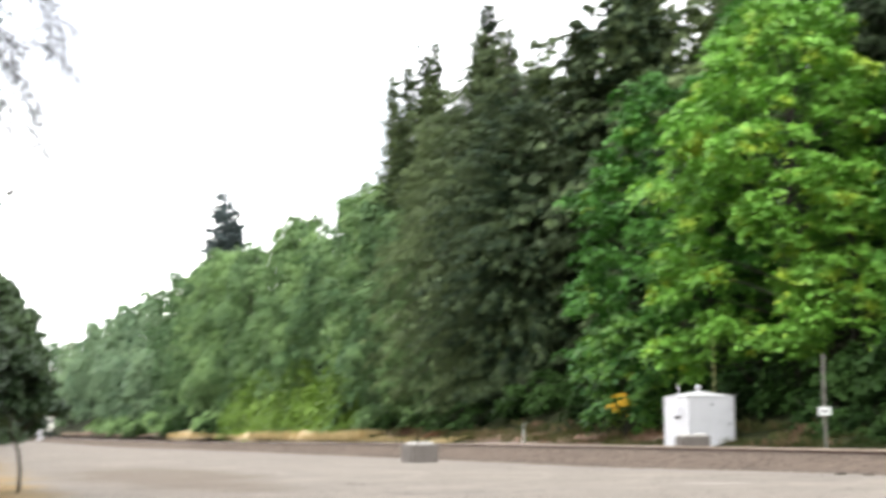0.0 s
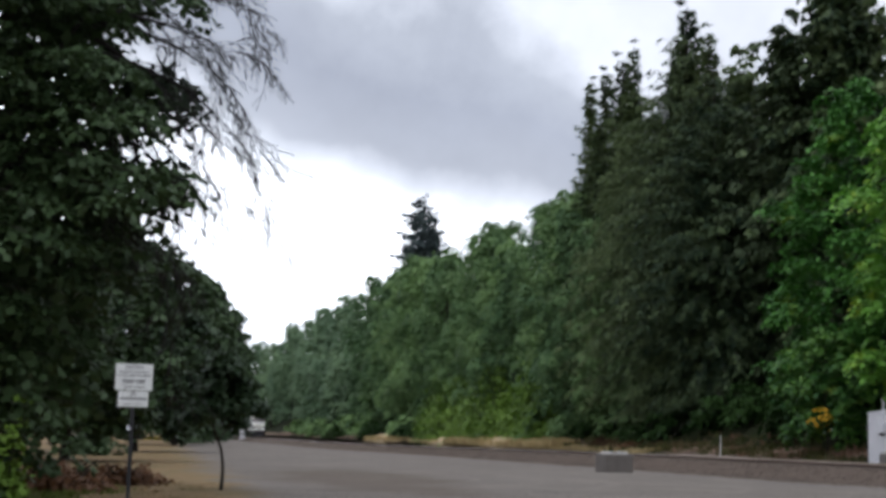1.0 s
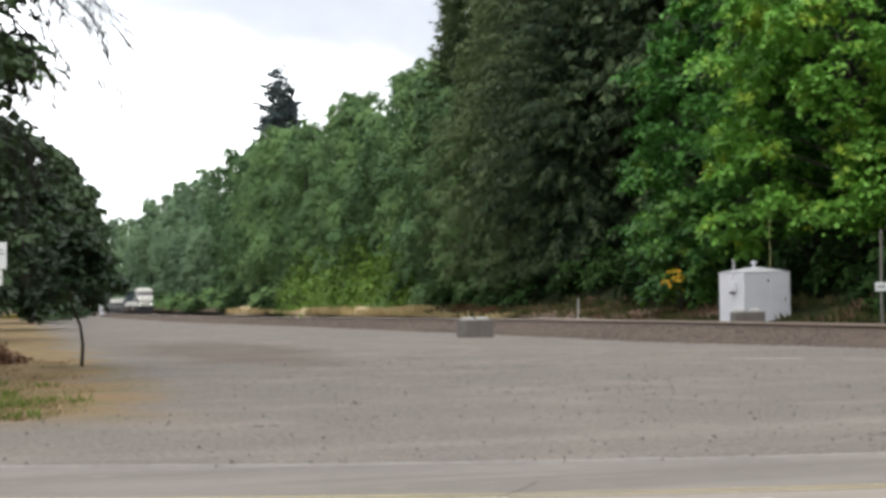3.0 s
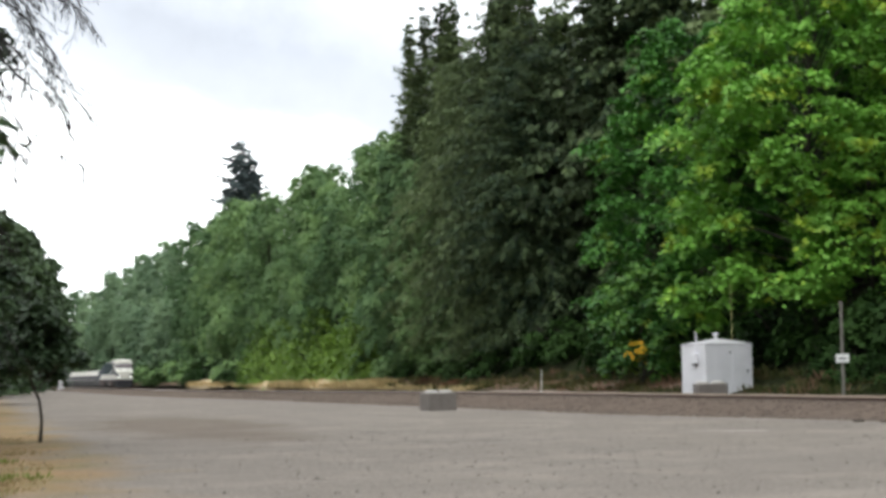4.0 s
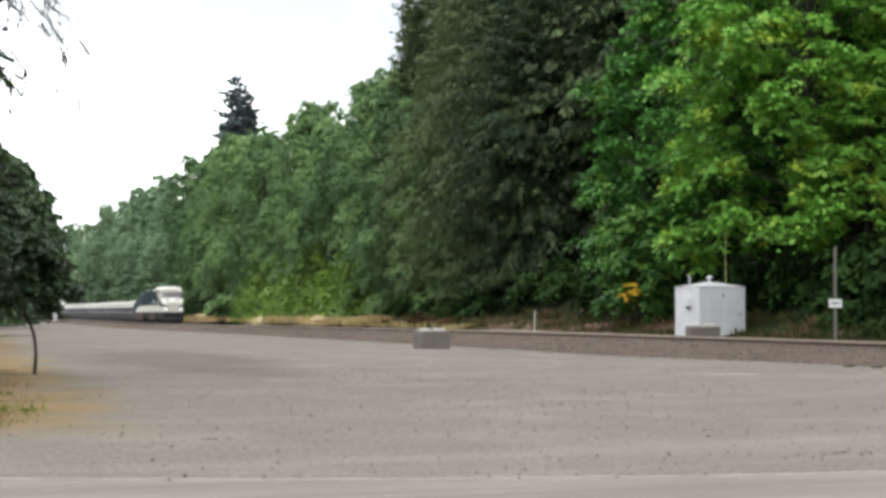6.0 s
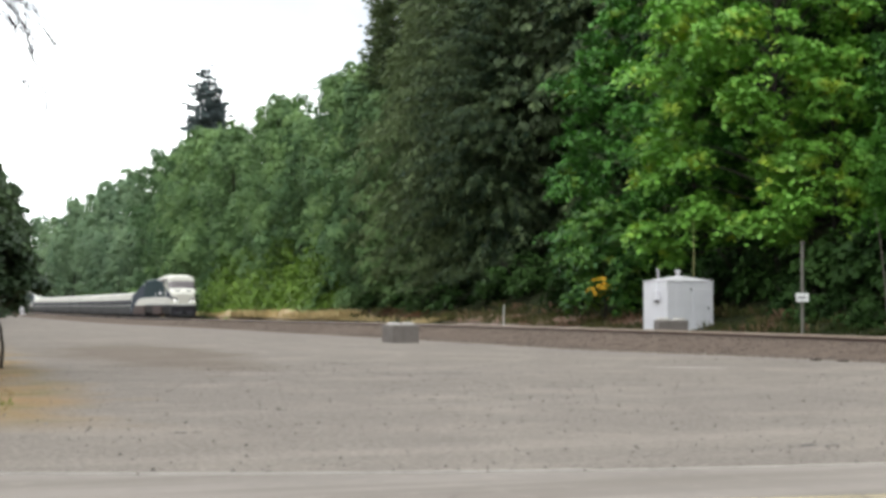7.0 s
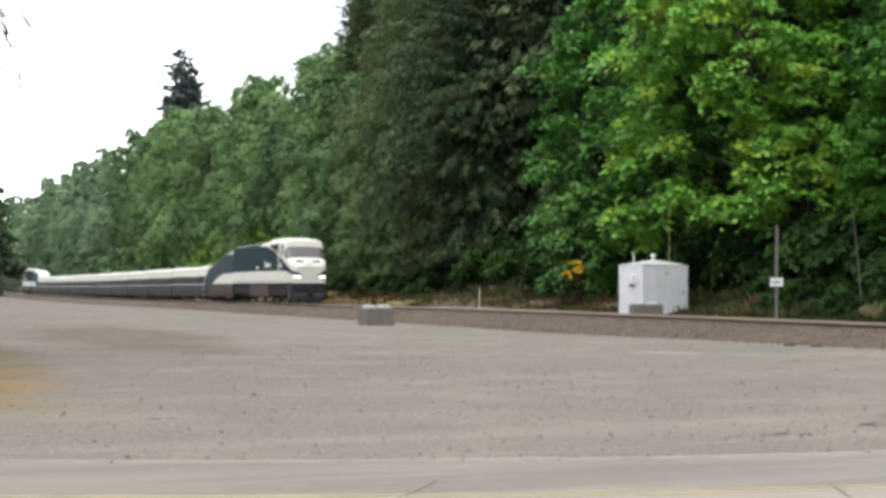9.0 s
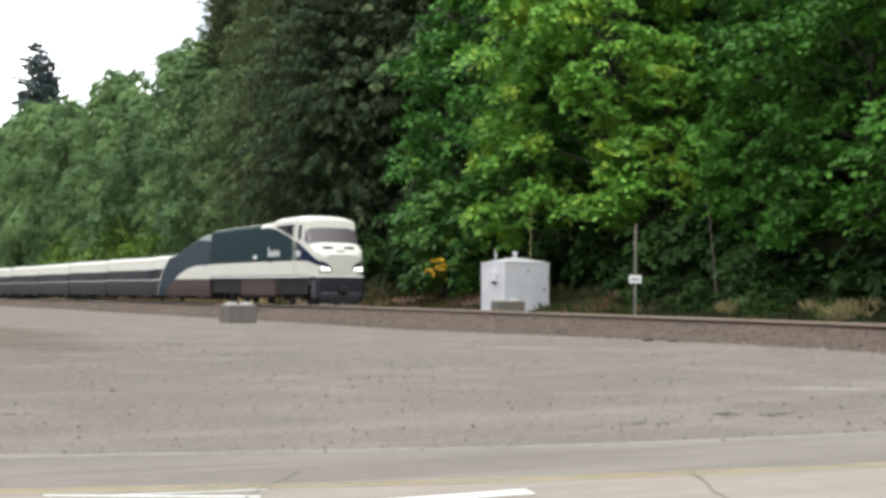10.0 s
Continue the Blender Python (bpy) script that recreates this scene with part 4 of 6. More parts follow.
def build_woods():
    rnd = random.Random(11)
    # the far row of broadleaf trees along the track
    protos = [lobed("broadleaf_tree", 20 + k, 25.0, 5.4, 0.03, M_DECID, "tall green broadleaf tree at the foot of the wooded slope", "trees along the track",
                    lobes=62, least=12, reach=(0.05, 0.95), stray=0.05, loose=0.5, tilt=0.9, lobe_r=(1.7, 1.55, 1.8, 1.65)[k], spacing=1.05, per=16, radius=0.8, size=0.29, droop=0.8, full=(0.48, 0.52, 0.42, 0.5)[k], top=0.58, flat=1.15, core=30)
              for k in range(4)]
    far = [lobed("broadleaf_tree", 40 + k, 27.0, 5.9, 0.03, M_HAZY, "distant broadleaf tree beside the railway, leaf colour paled grey-green for haze", "trees along the track",
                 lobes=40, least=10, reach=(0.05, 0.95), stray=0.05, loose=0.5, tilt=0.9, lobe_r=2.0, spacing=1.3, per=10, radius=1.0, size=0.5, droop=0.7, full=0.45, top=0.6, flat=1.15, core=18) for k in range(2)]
    first = set()

    def place(p, x, y, turn, s, sz=None):
        if p not in first:
            first.add(p)
            return put(p, x, y, None, turn, s, sz)
        return again(p, x, y, None, turn, s, sz)

    place(protos[1], 40.4, 129.0, 40, 0.84)
    place(protos[3], 40.2, 122.0, 200, 0.76)
    place(protos[0], 39.9, 115.5, 100, 0.60)
    place(protos[2], 39.8, 109.5, 290, 0.40)
    y = 133.0
    k = 0
    while y < 250:
        place(protos[k % 4], 43.0 + rnd.uniform(-1.6, 1.6), y, rnd.uniform(0, 360), (0.84 if y < 165 else 0.91 if y < 200 else 0.97) + rnd.uniform(-0.06, 0.06))
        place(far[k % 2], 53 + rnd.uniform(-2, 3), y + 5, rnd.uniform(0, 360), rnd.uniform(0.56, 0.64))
        y += rnd.uniform(5.8, 7.6)
        k += 1
    for x, yy, turn, sc in ((46.2, 157.5, 30, 0.90), (46.0, 169.5, 150, 0.92), (46.4, 178.0, 260, 0.92), (45.5, 146.5, 90, 0.90)):
        place(protos[k % 4], x, yy, turn, sc)
        k += 1
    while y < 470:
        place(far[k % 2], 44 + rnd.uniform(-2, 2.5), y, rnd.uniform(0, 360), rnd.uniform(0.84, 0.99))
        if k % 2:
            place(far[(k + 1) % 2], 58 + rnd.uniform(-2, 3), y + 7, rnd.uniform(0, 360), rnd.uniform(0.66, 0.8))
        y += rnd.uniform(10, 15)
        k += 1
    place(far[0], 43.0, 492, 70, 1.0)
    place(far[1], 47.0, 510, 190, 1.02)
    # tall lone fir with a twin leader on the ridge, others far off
    f = hanging_conifer("fir_tree", 3, 36.0, 6.4, 0.25, M_FIR, "tall lone fir with sparse ragged boughs on the ridge, coloured pale blue-grey for haze", gap=1.45, width=2.8, step=0.8, hang=0.7, needle=0.95, power=0.62,
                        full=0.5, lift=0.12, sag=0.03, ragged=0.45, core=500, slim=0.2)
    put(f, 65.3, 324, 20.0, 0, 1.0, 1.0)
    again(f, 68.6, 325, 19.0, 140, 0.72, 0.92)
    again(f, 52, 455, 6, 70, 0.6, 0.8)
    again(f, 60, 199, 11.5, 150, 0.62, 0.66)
    # the dark conifer group
    said = "tall dense dark olive-green conifer with drooping feathery boughs"
    grp = "conifers on the slope"
    c1, c2, c3 = [hanging_conifer("conifer", 5 + n, 32.0, (6.9, 4.6, 7.0)[n], 0.02, M_CONIF, said, grp, gap=(1.2, 1.2, 1.7)[n], width=(1.8, 1.7, 2.8)[n], step=(0.55, 0.55, 1.0)[n],
                                  needle=(0.44, 0.44, 0.85)[n], power=(0.6, 0.7, 0.6)[n], full=(0.42, 0.4, 0.4)[n], slim=(0.16, 0.16, 0.25)[n], hang=1.6, sag=0.075,
                                  ragged=0.28, k=(6, 6, 4)[n]) for n in range(3)]
    c4 = hanging_conifer("conifer", 9, 32.0, 6.6, 0.02, M_CONIFD, "conifer deep in the gap between the maples, needles darkened for the gap's shade", grp, gap=1.8, width=3.0, step=1.1, needle=0.85, full=0.4, slim=0.25, hang=1.4)
    put(c1, 43.8, 108.5, None, 40, 1.0, 0.97)
    put(c2, 43.6, 130.5, None, 0, 0.78, 0.84)
    put(c3, 55.5, 104.0, None, 222, 1.2, 1.0)
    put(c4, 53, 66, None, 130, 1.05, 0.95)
    for p, x, yy, turn, sc, sz in ((c2, 43.6, 121.5, 120, 1.1, 0.90), (c1, 43.0, 115.0, 200, 0.85, 0.86), (c1, 43.4, 102.0, 250, 0.95, 0.82), (c4, 47.0, 97.5, 60, 0.8, 0.84),
                                   (c1, 42.6, 104.5, 310, 0.72, 0.55), (c3, 50.5, 96, 15, 1.0, 0.95), (c3, 57, 90, 95, 1.15, 1.0), (c3, 60, 80, 170, 1.1, 0.98),
                                   (c4, 52.5, 57.5, 10, 0.9, 0.85), (c3, 66, 72, 33, 1.2, 1.0), (c3, 50.0, 112.0, 300, 0.8, 0.87)):
        again(p, x, yy, None, turn, sc, sz)
    # slim pointed crowns that rise out of the group
    spire = hanging_conifer("conifer", 13, 32.0, 2.5, 0.3, M_CONIF, "slim pointed dark conifer with upswept boughs", grp, gap=0.85, width=1.15, step=0.4, hang=0.0, needle=0.5, power=0.85, full=0.45,
                            lift=0.7, sag=0.0, ragged=0.4, core=300, slim=0.2, k=4)
    put(spire, 44.0, 133.8, None, 0, 1.0, 1.01)
    for x, yy, turn, sc, sz in ((44.0, 129.2, 70, 1.0, 1.0), (44.0, 124.6, 130, 1.1, 1.0), (44.0, 121.6, 200, 0.9, 1.01), (44.2, 111.7, 20, 0.9, 0.955), (44.2, 109.3, 95, 1.2, 1.04), (44.2, 104.9, 170, 1.0, 0.94)):
        again(spire, x, yy, None, turn, sc, sz)
    # bigleaf maples opposite the camera
    said = "bigleaf maple with layered leaves behind the hut"
    maples = [lobed("bigleaf_maple", 60 + k, 19.5, 6.1, 0.03, (M_MAPLE, M_MAPLEY, M_MAPLED)[k], ("bright green ", "yellow-green ", "deep green ")[k] + said, "maples behind the track",
                    lobes=140, lobe_r=1.25, spacing=1.06, per=22, radius=0.72, size=0.27, droop=0.6, full=0.55, top=0.55, flat=0.5, reach=(0.6, 1.02), core=22, skirt=0.9, stray=0.3, tilt=0.3) for k in range(3)]
    spots = [(0, 44.2, 78.5, 80, 1.0), (1, 42.8, 64.0, 130, 1.05), (2, 43.0, 45.0, 150, 0.94), (2, 42.2, 36.0, 210, 0.98),
             (2, 43.0, 26, 300, 1.0), (0, 49.5, 72.5, 60, 1.15), (2, 51, 44, 95, 1.1), (2, 43.0, 72.5, 40, 0.62), (1, 43.2, 59.5, 70, 0.55)]
    for k, x, yy, turn, s in spots:
        place(maples[k], x, yy, turn, s)
    small = lobed("young_maple", 77, 7.0, 2.5, 0.12, M_YOUNG, "young maple with yellow-green leaves, some turning orange", lobes=26, lobe_r=0.95, spacing=0.6, per=14, radius=0.40, size=0.25,
                  droop=0.8, full=0.55, top=0.5, flat=0.7, core=14)
    rng = np.random.default_rng(5)
    at = np.array([-1.0, -1.9, 2.3]) + rng.normal(0, 1, (10, 3)) * np.array([0.5, 0.3, 0.35])
    c, u, v = sprays(rng, at, unit(np.tile(np.array([-0.46, -0.89, 0.2]), (10, 1))), 9, 0.34, 0.24, 0.6)
    turned = new("turned_leaves", leaf_mesh("turned_leaves", c, u, v, M_ORANGE))
    turned.parent = small
    tagged(turned, "patch of orange and yellow turned leaves")
    put(small, 38.0, 74.0, None, 0)
    # brambles and shrubs at the foot of the slope
    b1 = bush("bramble_bush", 1, 3.2, 3.4, 300, M_BUSH, "light green bramble thicket at the foot of the trees", 0.22, 15, 0.6)
    b2 = bush("ivy_bush", 2, 2.6, 2.4, 260, M_DECID, "low green ivy and shrub thicket at the foot of the trees", 0.34, 8, 0.5)
    b3 = bush("shade_bush", 3, 2.4, 2.0, 130, M_DEEP, "low shrub under the maples, leaves coloured dark for the shade there", 0.30, 12, 0.52)
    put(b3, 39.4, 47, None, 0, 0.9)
    put(b1, 39.0, 150, None, 0, 1.3)
    put(b2, 38.5, 132, None, 0, 1.2)
    yy = 24.0
    while yy < 330:
        p = b3 if rnd.random() < (0.75 if yy < 112 else 0.4) else b2
        p = b1 if 128 < yy < 184 else b3 if 104 < yy < 124 else p
        sc = rnd.uniform(0.4, 0.7) if yy < 112 else rnd.uniform(0.55, 0.95) if yy < 125 else rnd.uniform(1.1, 1.8)
        if not 55 < yy < 104:
            again(p if yy > 60 else b3, 38.6 + rnd.uniform(-0.6, 1.4) + 0.5 * (sc - 0.5), yy, None, rnd.uniform(0, 360), sc, sc * (1.35 if p is b1 else 1.0))
        yy += rnd.uniform(3.4, 5.4) if yy < 130 else rnd.uniform(4.5, 8)
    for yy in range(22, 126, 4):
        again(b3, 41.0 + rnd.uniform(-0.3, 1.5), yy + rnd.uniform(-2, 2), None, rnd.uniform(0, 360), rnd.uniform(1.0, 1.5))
    for x, yy, turn, sc in ((43.8, 53.0, 15, 0.46), (46.8, 56.0, 100, 0.62), (48.5, 50.5, 230, 0.66)):
        again(maples[2], x, yy, None, turn, sc)
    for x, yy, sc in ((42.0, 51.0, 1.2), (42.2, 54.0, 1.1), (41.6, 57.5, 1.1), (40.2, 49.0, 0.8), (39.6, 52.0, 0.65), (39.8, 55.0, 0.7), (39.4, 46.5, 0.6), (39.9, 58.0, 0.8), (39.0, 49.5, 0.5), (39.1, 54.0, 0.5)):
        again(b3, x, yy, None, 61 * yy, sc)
    # a pale dead stem in the gap between the maples
    ob = thing("dead_sapling", "thin pale dead leaning stem among the maples", "tree")
    s = Shape()
    s.tube([(0, 0, 0), (0.1, 0.35, 2.2), (0.05, 0.6, 4.2), (-0.15, 0.7, 5.4)], [0.035, 0.03, 0.022, 0.008], 7)
    part("trunk", s, M_PALEBARK, ob)
    put(ob, 38.3, 49.2, hill_z(38.3, 49.2) - 0.5)


def bare_branch(s, rnd, p, d, length, r, depth):
    """A dead bough that arches out and droops, with twigs off both sides."""
    pts, rad = [p.copy()], [r]
    n = (7, 6, 4, 3)[depth]
    for k in range(n):
        d = (d + Vector((rnd.gauss(0, 0.10), rnd.gauss(0, 0.10), -0.09 - 0.03 * depth + rnd.gauss(0, 0.06)))).normalized()
        p = p + d * length / n
        pts.append(p.copy())
        rad.append(max(0.008, r * (1 - 0.85 * (k + 1) / n)))
        if depth < 3 and k > 0:
            for _ in range(2 if depth < 2 else 1):
                if rnd.random() < 0.85:
                    side = d.cross(Vector((rnd.gauss(0, 1), rnd.gauss(0, 1), rnd.gauss(0, 1)))).normalized()
                    bare_branch(s, rnd, p.copy(), (d + side * rnd.uniform(0.4, 0.9)).normalized(), length * rnd.uniform(0.28, 0.5), rad[-1] * 0.6, depth + 1)
    s.tube(pts, rad, 3 if depth else 6, cap=False)


def build_left():
    big = layered("shade_tree", 91, 20.5, 5.4, 0.06, M_SHADE, "large dark leafy tree beside the sign at the lot", gap=0.85, width=1.5, step=0.40, per=28,
                  radius=0.6, size=0.17, droop=0.5, full=0.75, top=0.5, lift=0.12, sag=0.05, rough=0.7, stray=0.03, skirt=0.4, core=5000, trunk_r=0.24)
    rng = np.random.default_rng(44)
    for cx, cy, cz, rx, rz in ((4.1, -0.5, 8.1, 1.0, 0.75), (4.35, -0.6, 6.35, 0.65, 0.5)):
        n = int(60 * rx * rx) + 14
        d = unit(rng.normal(0, 1, (n, 3)))
        at = np.array([cx, cy, cz]) + d * np.array([rx, rx, rz]) * rng.uniform(0.3, 1.0, (n, 1))
        c, u, v = sprays(rng, at, d, 16, 0.32, 0.17, 0.5)
        bough = new("crown", leaf_mesh("crown", c, u, v, M_SHADE))
        bough.parent = big
        tagged(bough, kind="stuff")
        s = Shape()
        s.tube([(0, 0, cz - 1.6), (cx * 0.55, cy * 0.5, cz - 0.4), (cx, cy, cz)], [0.07, 0.045, 0.015], 6)
        part("limb", s, M_BARK, big)
    put(big, -3.7, 29.5, lot_z(-3.7, 29.5) - 0.05, 0)
    mid = broadleaf("roadside_tree", 92, 13.0, 4.2, 0.10, 40, 24, 8, 0.40, 0.6, M_SHADE, M_BARK, "dark green leafy tree at the far side of the lot", group="trees at the left of the lot")
    put(mid, -2.2, 62, lot_z(0, 62) - 0.1, 0, 0.92)
    tall = broadleaf("roadside_tree", 93, 13.0, 4.2, 0.24, 36, 22, 7, 0.45, 0.64, M_SHADE, M_BARK, "dark green leafy tree with a clear stem beside the track", group="trees at the left of the lot")
    put(tall, 8.0, 152, lot_z(8, 152) - 0.1, 180, 1.2, 1.32)
    for x, y, turn, s, sz in ((0.8, 84, 60, 0.94, 0.94), (-5.5, 56, 35, 0.95, 1.0), (-5, 80, 10, 1.0, 1.0), (-9, 50, 90, 0.9, 0.9), (4.0, 112, 120, 1.05, 1.1), (-2, 118, 200, 1.2, 1.2), (2, 160, 30, 1.3, 1.4),
                              (12.2, 198, 250, 1.3, 1.5), (6, 215, 15, 1.4, 1.5), (16.8, 250, 310, 1.35, 1.6), (10, 270, 140, 1.5, 1.6), (21.2, 305, 40, 1.4, 1.55), (24.2, 345, 200, 1.25, 2.0), (13, 330, 80, 1.6, 1.7)):
        again(tall if y > 140 and x > 9 else mid, x, y, lot_z(x, y) - 0.1, turn, s, sz)
    # dead boughs hanging out of the shade tree
    ob = thing("dead_limb", "bare grey drooping dead limb reaching out of the shade tree", "branch")
    s = Shape()
    s.tube([(-3.0, 1.6, 6.0), (-1.6, 0.9, 7.6), (-0.9, 0.3, 8.6), (0, 0, 9.9)], [0.09, 0.07, 0.05, 0.03], 7)
    part("limb", s, M_TWIG, ob)
    rnd = random.Random(8)
    for z0, d, L in ((9.4, (0.9, 0.0, 0.22), 2.9), (8.8, (0.85, -0.2, 0.05), 3.0), (8.3, (0.8, 0.1, -0.2), 2.8), (7.6, (0.6, 0.0, -0.45), 2.7),
                     (9.9, (0.8, 0.2, 0.35), 2.3), (6.8, (0.55, 0.1, -0.5), 2.2), (9.1, (0.9, 0.2, 0.1), 2.7), (8.0, (0.55, 0.0, -0.5), 3.6), (8.6, (0.65, 0.1, -0.4), 3.8), (8.3, (0.42, 0.0, -0.5), 4.6)):
        s = Shape()
        bare_branch(s, rnd, Vector((-0.25 - 0.2 * (9.9 - z0), 0.1, z0)), Vector(d).normalized(), L, 0.06, 0)
        part("bough", s, M_TWIG, ob)
    ob.matrix_basis = pose(-0.4, 28, 0.35)
    # the young tree with a bent stem
    sap = broadleaf("young_tree", 95, 3.3, 0.95, 0.48, 14, 36, 9, 0.16, 0.26, M_SHADE, M_BARK, "small tree with a thin bent stem and a dark crown", trunk_r=0.045)
    for c in list(sap.children):
        if c.name.startswith("trunk"):
            s = Shape()
            s.tube([(0.05, 0, -0.05), (0.08, 0, 0.5), (0.02, 0, 0.95), (-0.18, 0, 1.45), (-0.2, 0, 2.0), (-0.1, 0, 2.9)], [0.05, 0.038, 0.034, 0.034, 0.028, 0.012], 7)
            c.data = s.mesh("trunk", M_BARK)
    put(sap, 2.33, 35.0, lot_z(2.33, 35), 0)
    edge = bush("hedge_shrub", 14, 3.0, 3.0, 240, M_SHADE, "dark green hedge shrub at the far side of the lot", 0.3, 8, 0.5)
    put(edge, 8.2, 150, lot_z(8, 150), 0)
    for x, y, sc in ((5.5, 128, 0.9), (10.2, 175, 1.0), (12.0, 205, 1.1), (14.4, 238, 1.2), (16.8, 268, 1.3), (19.0, 300, 1.4), (-1.5, 72, 0.7)):
        again(edge, x, y, lot_z(x, y), 37 * y, sc)
    brown = bush("withered_shrub", 9, 1.6, 0.9, 150, M_BROWNLEAF, "withered brown shrub and leaf litter under the tree", 0.16, 8, 0.3)
    put(brown, -1.3, 34, lot_z(-1.3, 34), 0)
    again(brown, 0.2, 37.5, lot_z(0, 37), 90, 0.8)
    again(brown, 37.5, 110, hill_z(37.5, 110), 40, 1.1)
    again(brown, 37.7, 104, hill_z(37.7, 104), 140, 0.9)
    again(brown, -3.0, 33, lot_z(-3, 33), 190, 1.1)
    low = bush("shade_shrub", 12, 1.5, 1.7, 220, M_SHADE, "dark green shrub under the shade tree", 0.2, 9, 0.35)
    put(low, -3.0, 27, lot_z(-3, 27), 0)
    again(low, -5.0, 26, lot_z(-5, 26), 80, 1.3)
    pale = bush("pale_shrub", 31, 0.6, 1.75, 150, M_BUSH, "slim yellow-green shrub at the edge of the verge", 0.12, 9, 0.2)
    put(pale, -2.1, 26.8, lot_z(-2.1, 26.8), 0)
    again(pale, -2.9, 25.6, lot_z(-2.9, 25.6), 120, 0.8)


build_woods()
build_left()


def tufts(name, seed, spots, mat, label, blade=0.35, per=26, spread=0.35):
    """Grass in tufts: spots are x, y, z, scale."""
    rng = np.random.default_rng(seed)
    sp = np.array(spots)
    i = np.repeat(np.arange(len(sp)), per)
    k = len(i)
    a = rng.random(k) * 6.283
    r = spread * np.sqrt(rng.random(k)) * sp[i, 3]
    L = blade * sp[i, 3] * rng.uniform(0.5, 1.2, k)
    u = unit(np.stack([np.cos(a) * 0.45, np.sin(a) * 0.45, np.ones(k)], 1) + rng.normal(0, 0.2, (k, 3)))
    v = unit(np.cross(u, rng.normal(0, 1, (k, 3))))
    c = np.stack([sp[i, 0] + np.cos(a) * r, sp[i, 1] + np.sin(a) * r, sp[i, 2]], 1) + u * (L * 0.45)[:, None]
    ob = new(name, leaf_mesh(name, c, u * (L * 0.5)[:, None], v * (L * 0.07 + 0.008)[:, None], mat))
    return tagged(ob, label, "grass", kind="stuff")


def build_grass():
    rnd = random.Random(21)
    spots = []
    for _ in range(620):
        x, y = rnd.uniform(-9, 3.4), 19.5 + 22 * rnd.random() ** 1.3
        if x < 1.7 + 0.05 * (y - 20) - 0.6 * abs(rnd.gauss(0, 1)):
            spots.append((x, y, lot_z(x, y), rnd.uniform(0.35, 0.7)))
    spots += [(x, y, lot_z(x, y), rnd.uniform(0.4, 0.7)) for x, y in ((rnd.uniform(-6, 0.9), 18.6 + 8 * rnd.random()) for _ in range(260))]
    tufts("verge_grass", 1, [p for i, p in enumerate(spots) if p[0] < -0.2 + rnd.gauss(0, 0.7)], M_GRASS, "short green grass on the verge beside the sign", 0.2, 60, 0.75)
    tufts("dry_verge_grass", 2, [p for i, p in enumerate(spots) if p[0] >= -1.0], M_DRYV, "short straw-coloured dry grass on the verge", 0.13, 34, 0.7)
    spots = []
    for y0, y1, hgt, n in ((190, 212, 0.75, 200), (160, 180, 0.6, 120), (118, 158, 0.8, 420), (96, 118, 0.4, 90)):
        for _ in range(n):
            x, y = rnd.uniform(35.2, 37.4), rnd.uniform(y0, y1)
            spots.append((x, y, hill_z(x, y) - 0.05, hgt * rnd.uniform(0.7, 1.2)))
    dry = []
    for q in range(14):
        x, y = rnd.uniform(36.8, 38.4), rnd.gauss(46.6, 0.6) if q < 6 else rnd.gauss(41.0, 0.5) if q < 10 else rnd.uniform(34, 48)
        dry.append((x, y, hill_z(x, y) - 0.05, rnd.uniform(0.45, 0.85)))
    tufts("dry_bank_grass", 6, dry, M_DRYG, "pale dry and green grass on the bank near the post", 0.85, 110, 1.1)
    weeds = []
    for _ in range(900):
        x, y = rnd.uniform(35.9, 39.6), rnd.uniform(24, 135)
        if not (34.5 < x < 38.2 and 60.5 < y < 65):
            weeds.append((x, y, hill_z(x, y) - 0.05, rnd.uniform(0.5, 1.2)))
    tufts("bank_weeds", 4, [p for p in weeds if 52 < p[1] < 118 and rnd.random() < 0.85], M_WEED, "low green and brown weeds on the bank", 0.5, 26, 0.8)
    tufts("shade_weeds", 5, [p for p in weeds if p[1] <= 56 and rnd.random() < 0.8], M_SHADEGRASS, "low green weeds under the maples, coloured darker for the shade", 0.4, 26, 0.8)
    tufts("straw_grass", 3, spots, M_DRY, "tall straw-coloured dry grass beyond the track", 1.0, 30, 0.7)


build_grass()


def build_mounds():
    """Low tan heaps of earth beyond the track."""
    for x, y, rx, ry, hgt, turn in ((35.6, 200, 1.3, 17.0, 1.05, 0), (35.6, 160, 1.2, 13.0, 0.85, 0), (35.6, 135, 1.2, 14.0, 0.9, 0)):
        s = Shape()
        n, m = 22, 6
        rows = []
        for j in range(m + 1):
            f = j / m
            row = []
            for k in range(n):
                a = 2 * math.pi * k / n
                w = 1 + 0.22 * noise.noise((math.cos(a) * 2 + y, math.sin(a) * 2, f))
                px, py = rx * f * w * math.cos(a), ry * f * w * math.sin(a)
                row.append((px, py, hgt * (0.5 + 0.5 * math.cos(math.pi * f)) * (1 + 0.25 * noise.noise((px, py * 0.4, y))) - 0.15 * f))
            rows.append(row)
        for j in range(m):
            for k in range(n):
                s.face([rows[j][k], rows[j][(k + 1) % n], rows[j + 1][(k + 1) % n], rows[j + 1][k]])
        ob = thing("earth_mound", "low tan heap of dry earth and straw beyond the track", "mound", "mounds beyond the track")
        part("soil", s, M_TAN, ob, smooth=True)
        ob.matrix_basis = pose(x, y, hill_z(x, y) - 0.1, 0, 0, turn)


build_mounds()


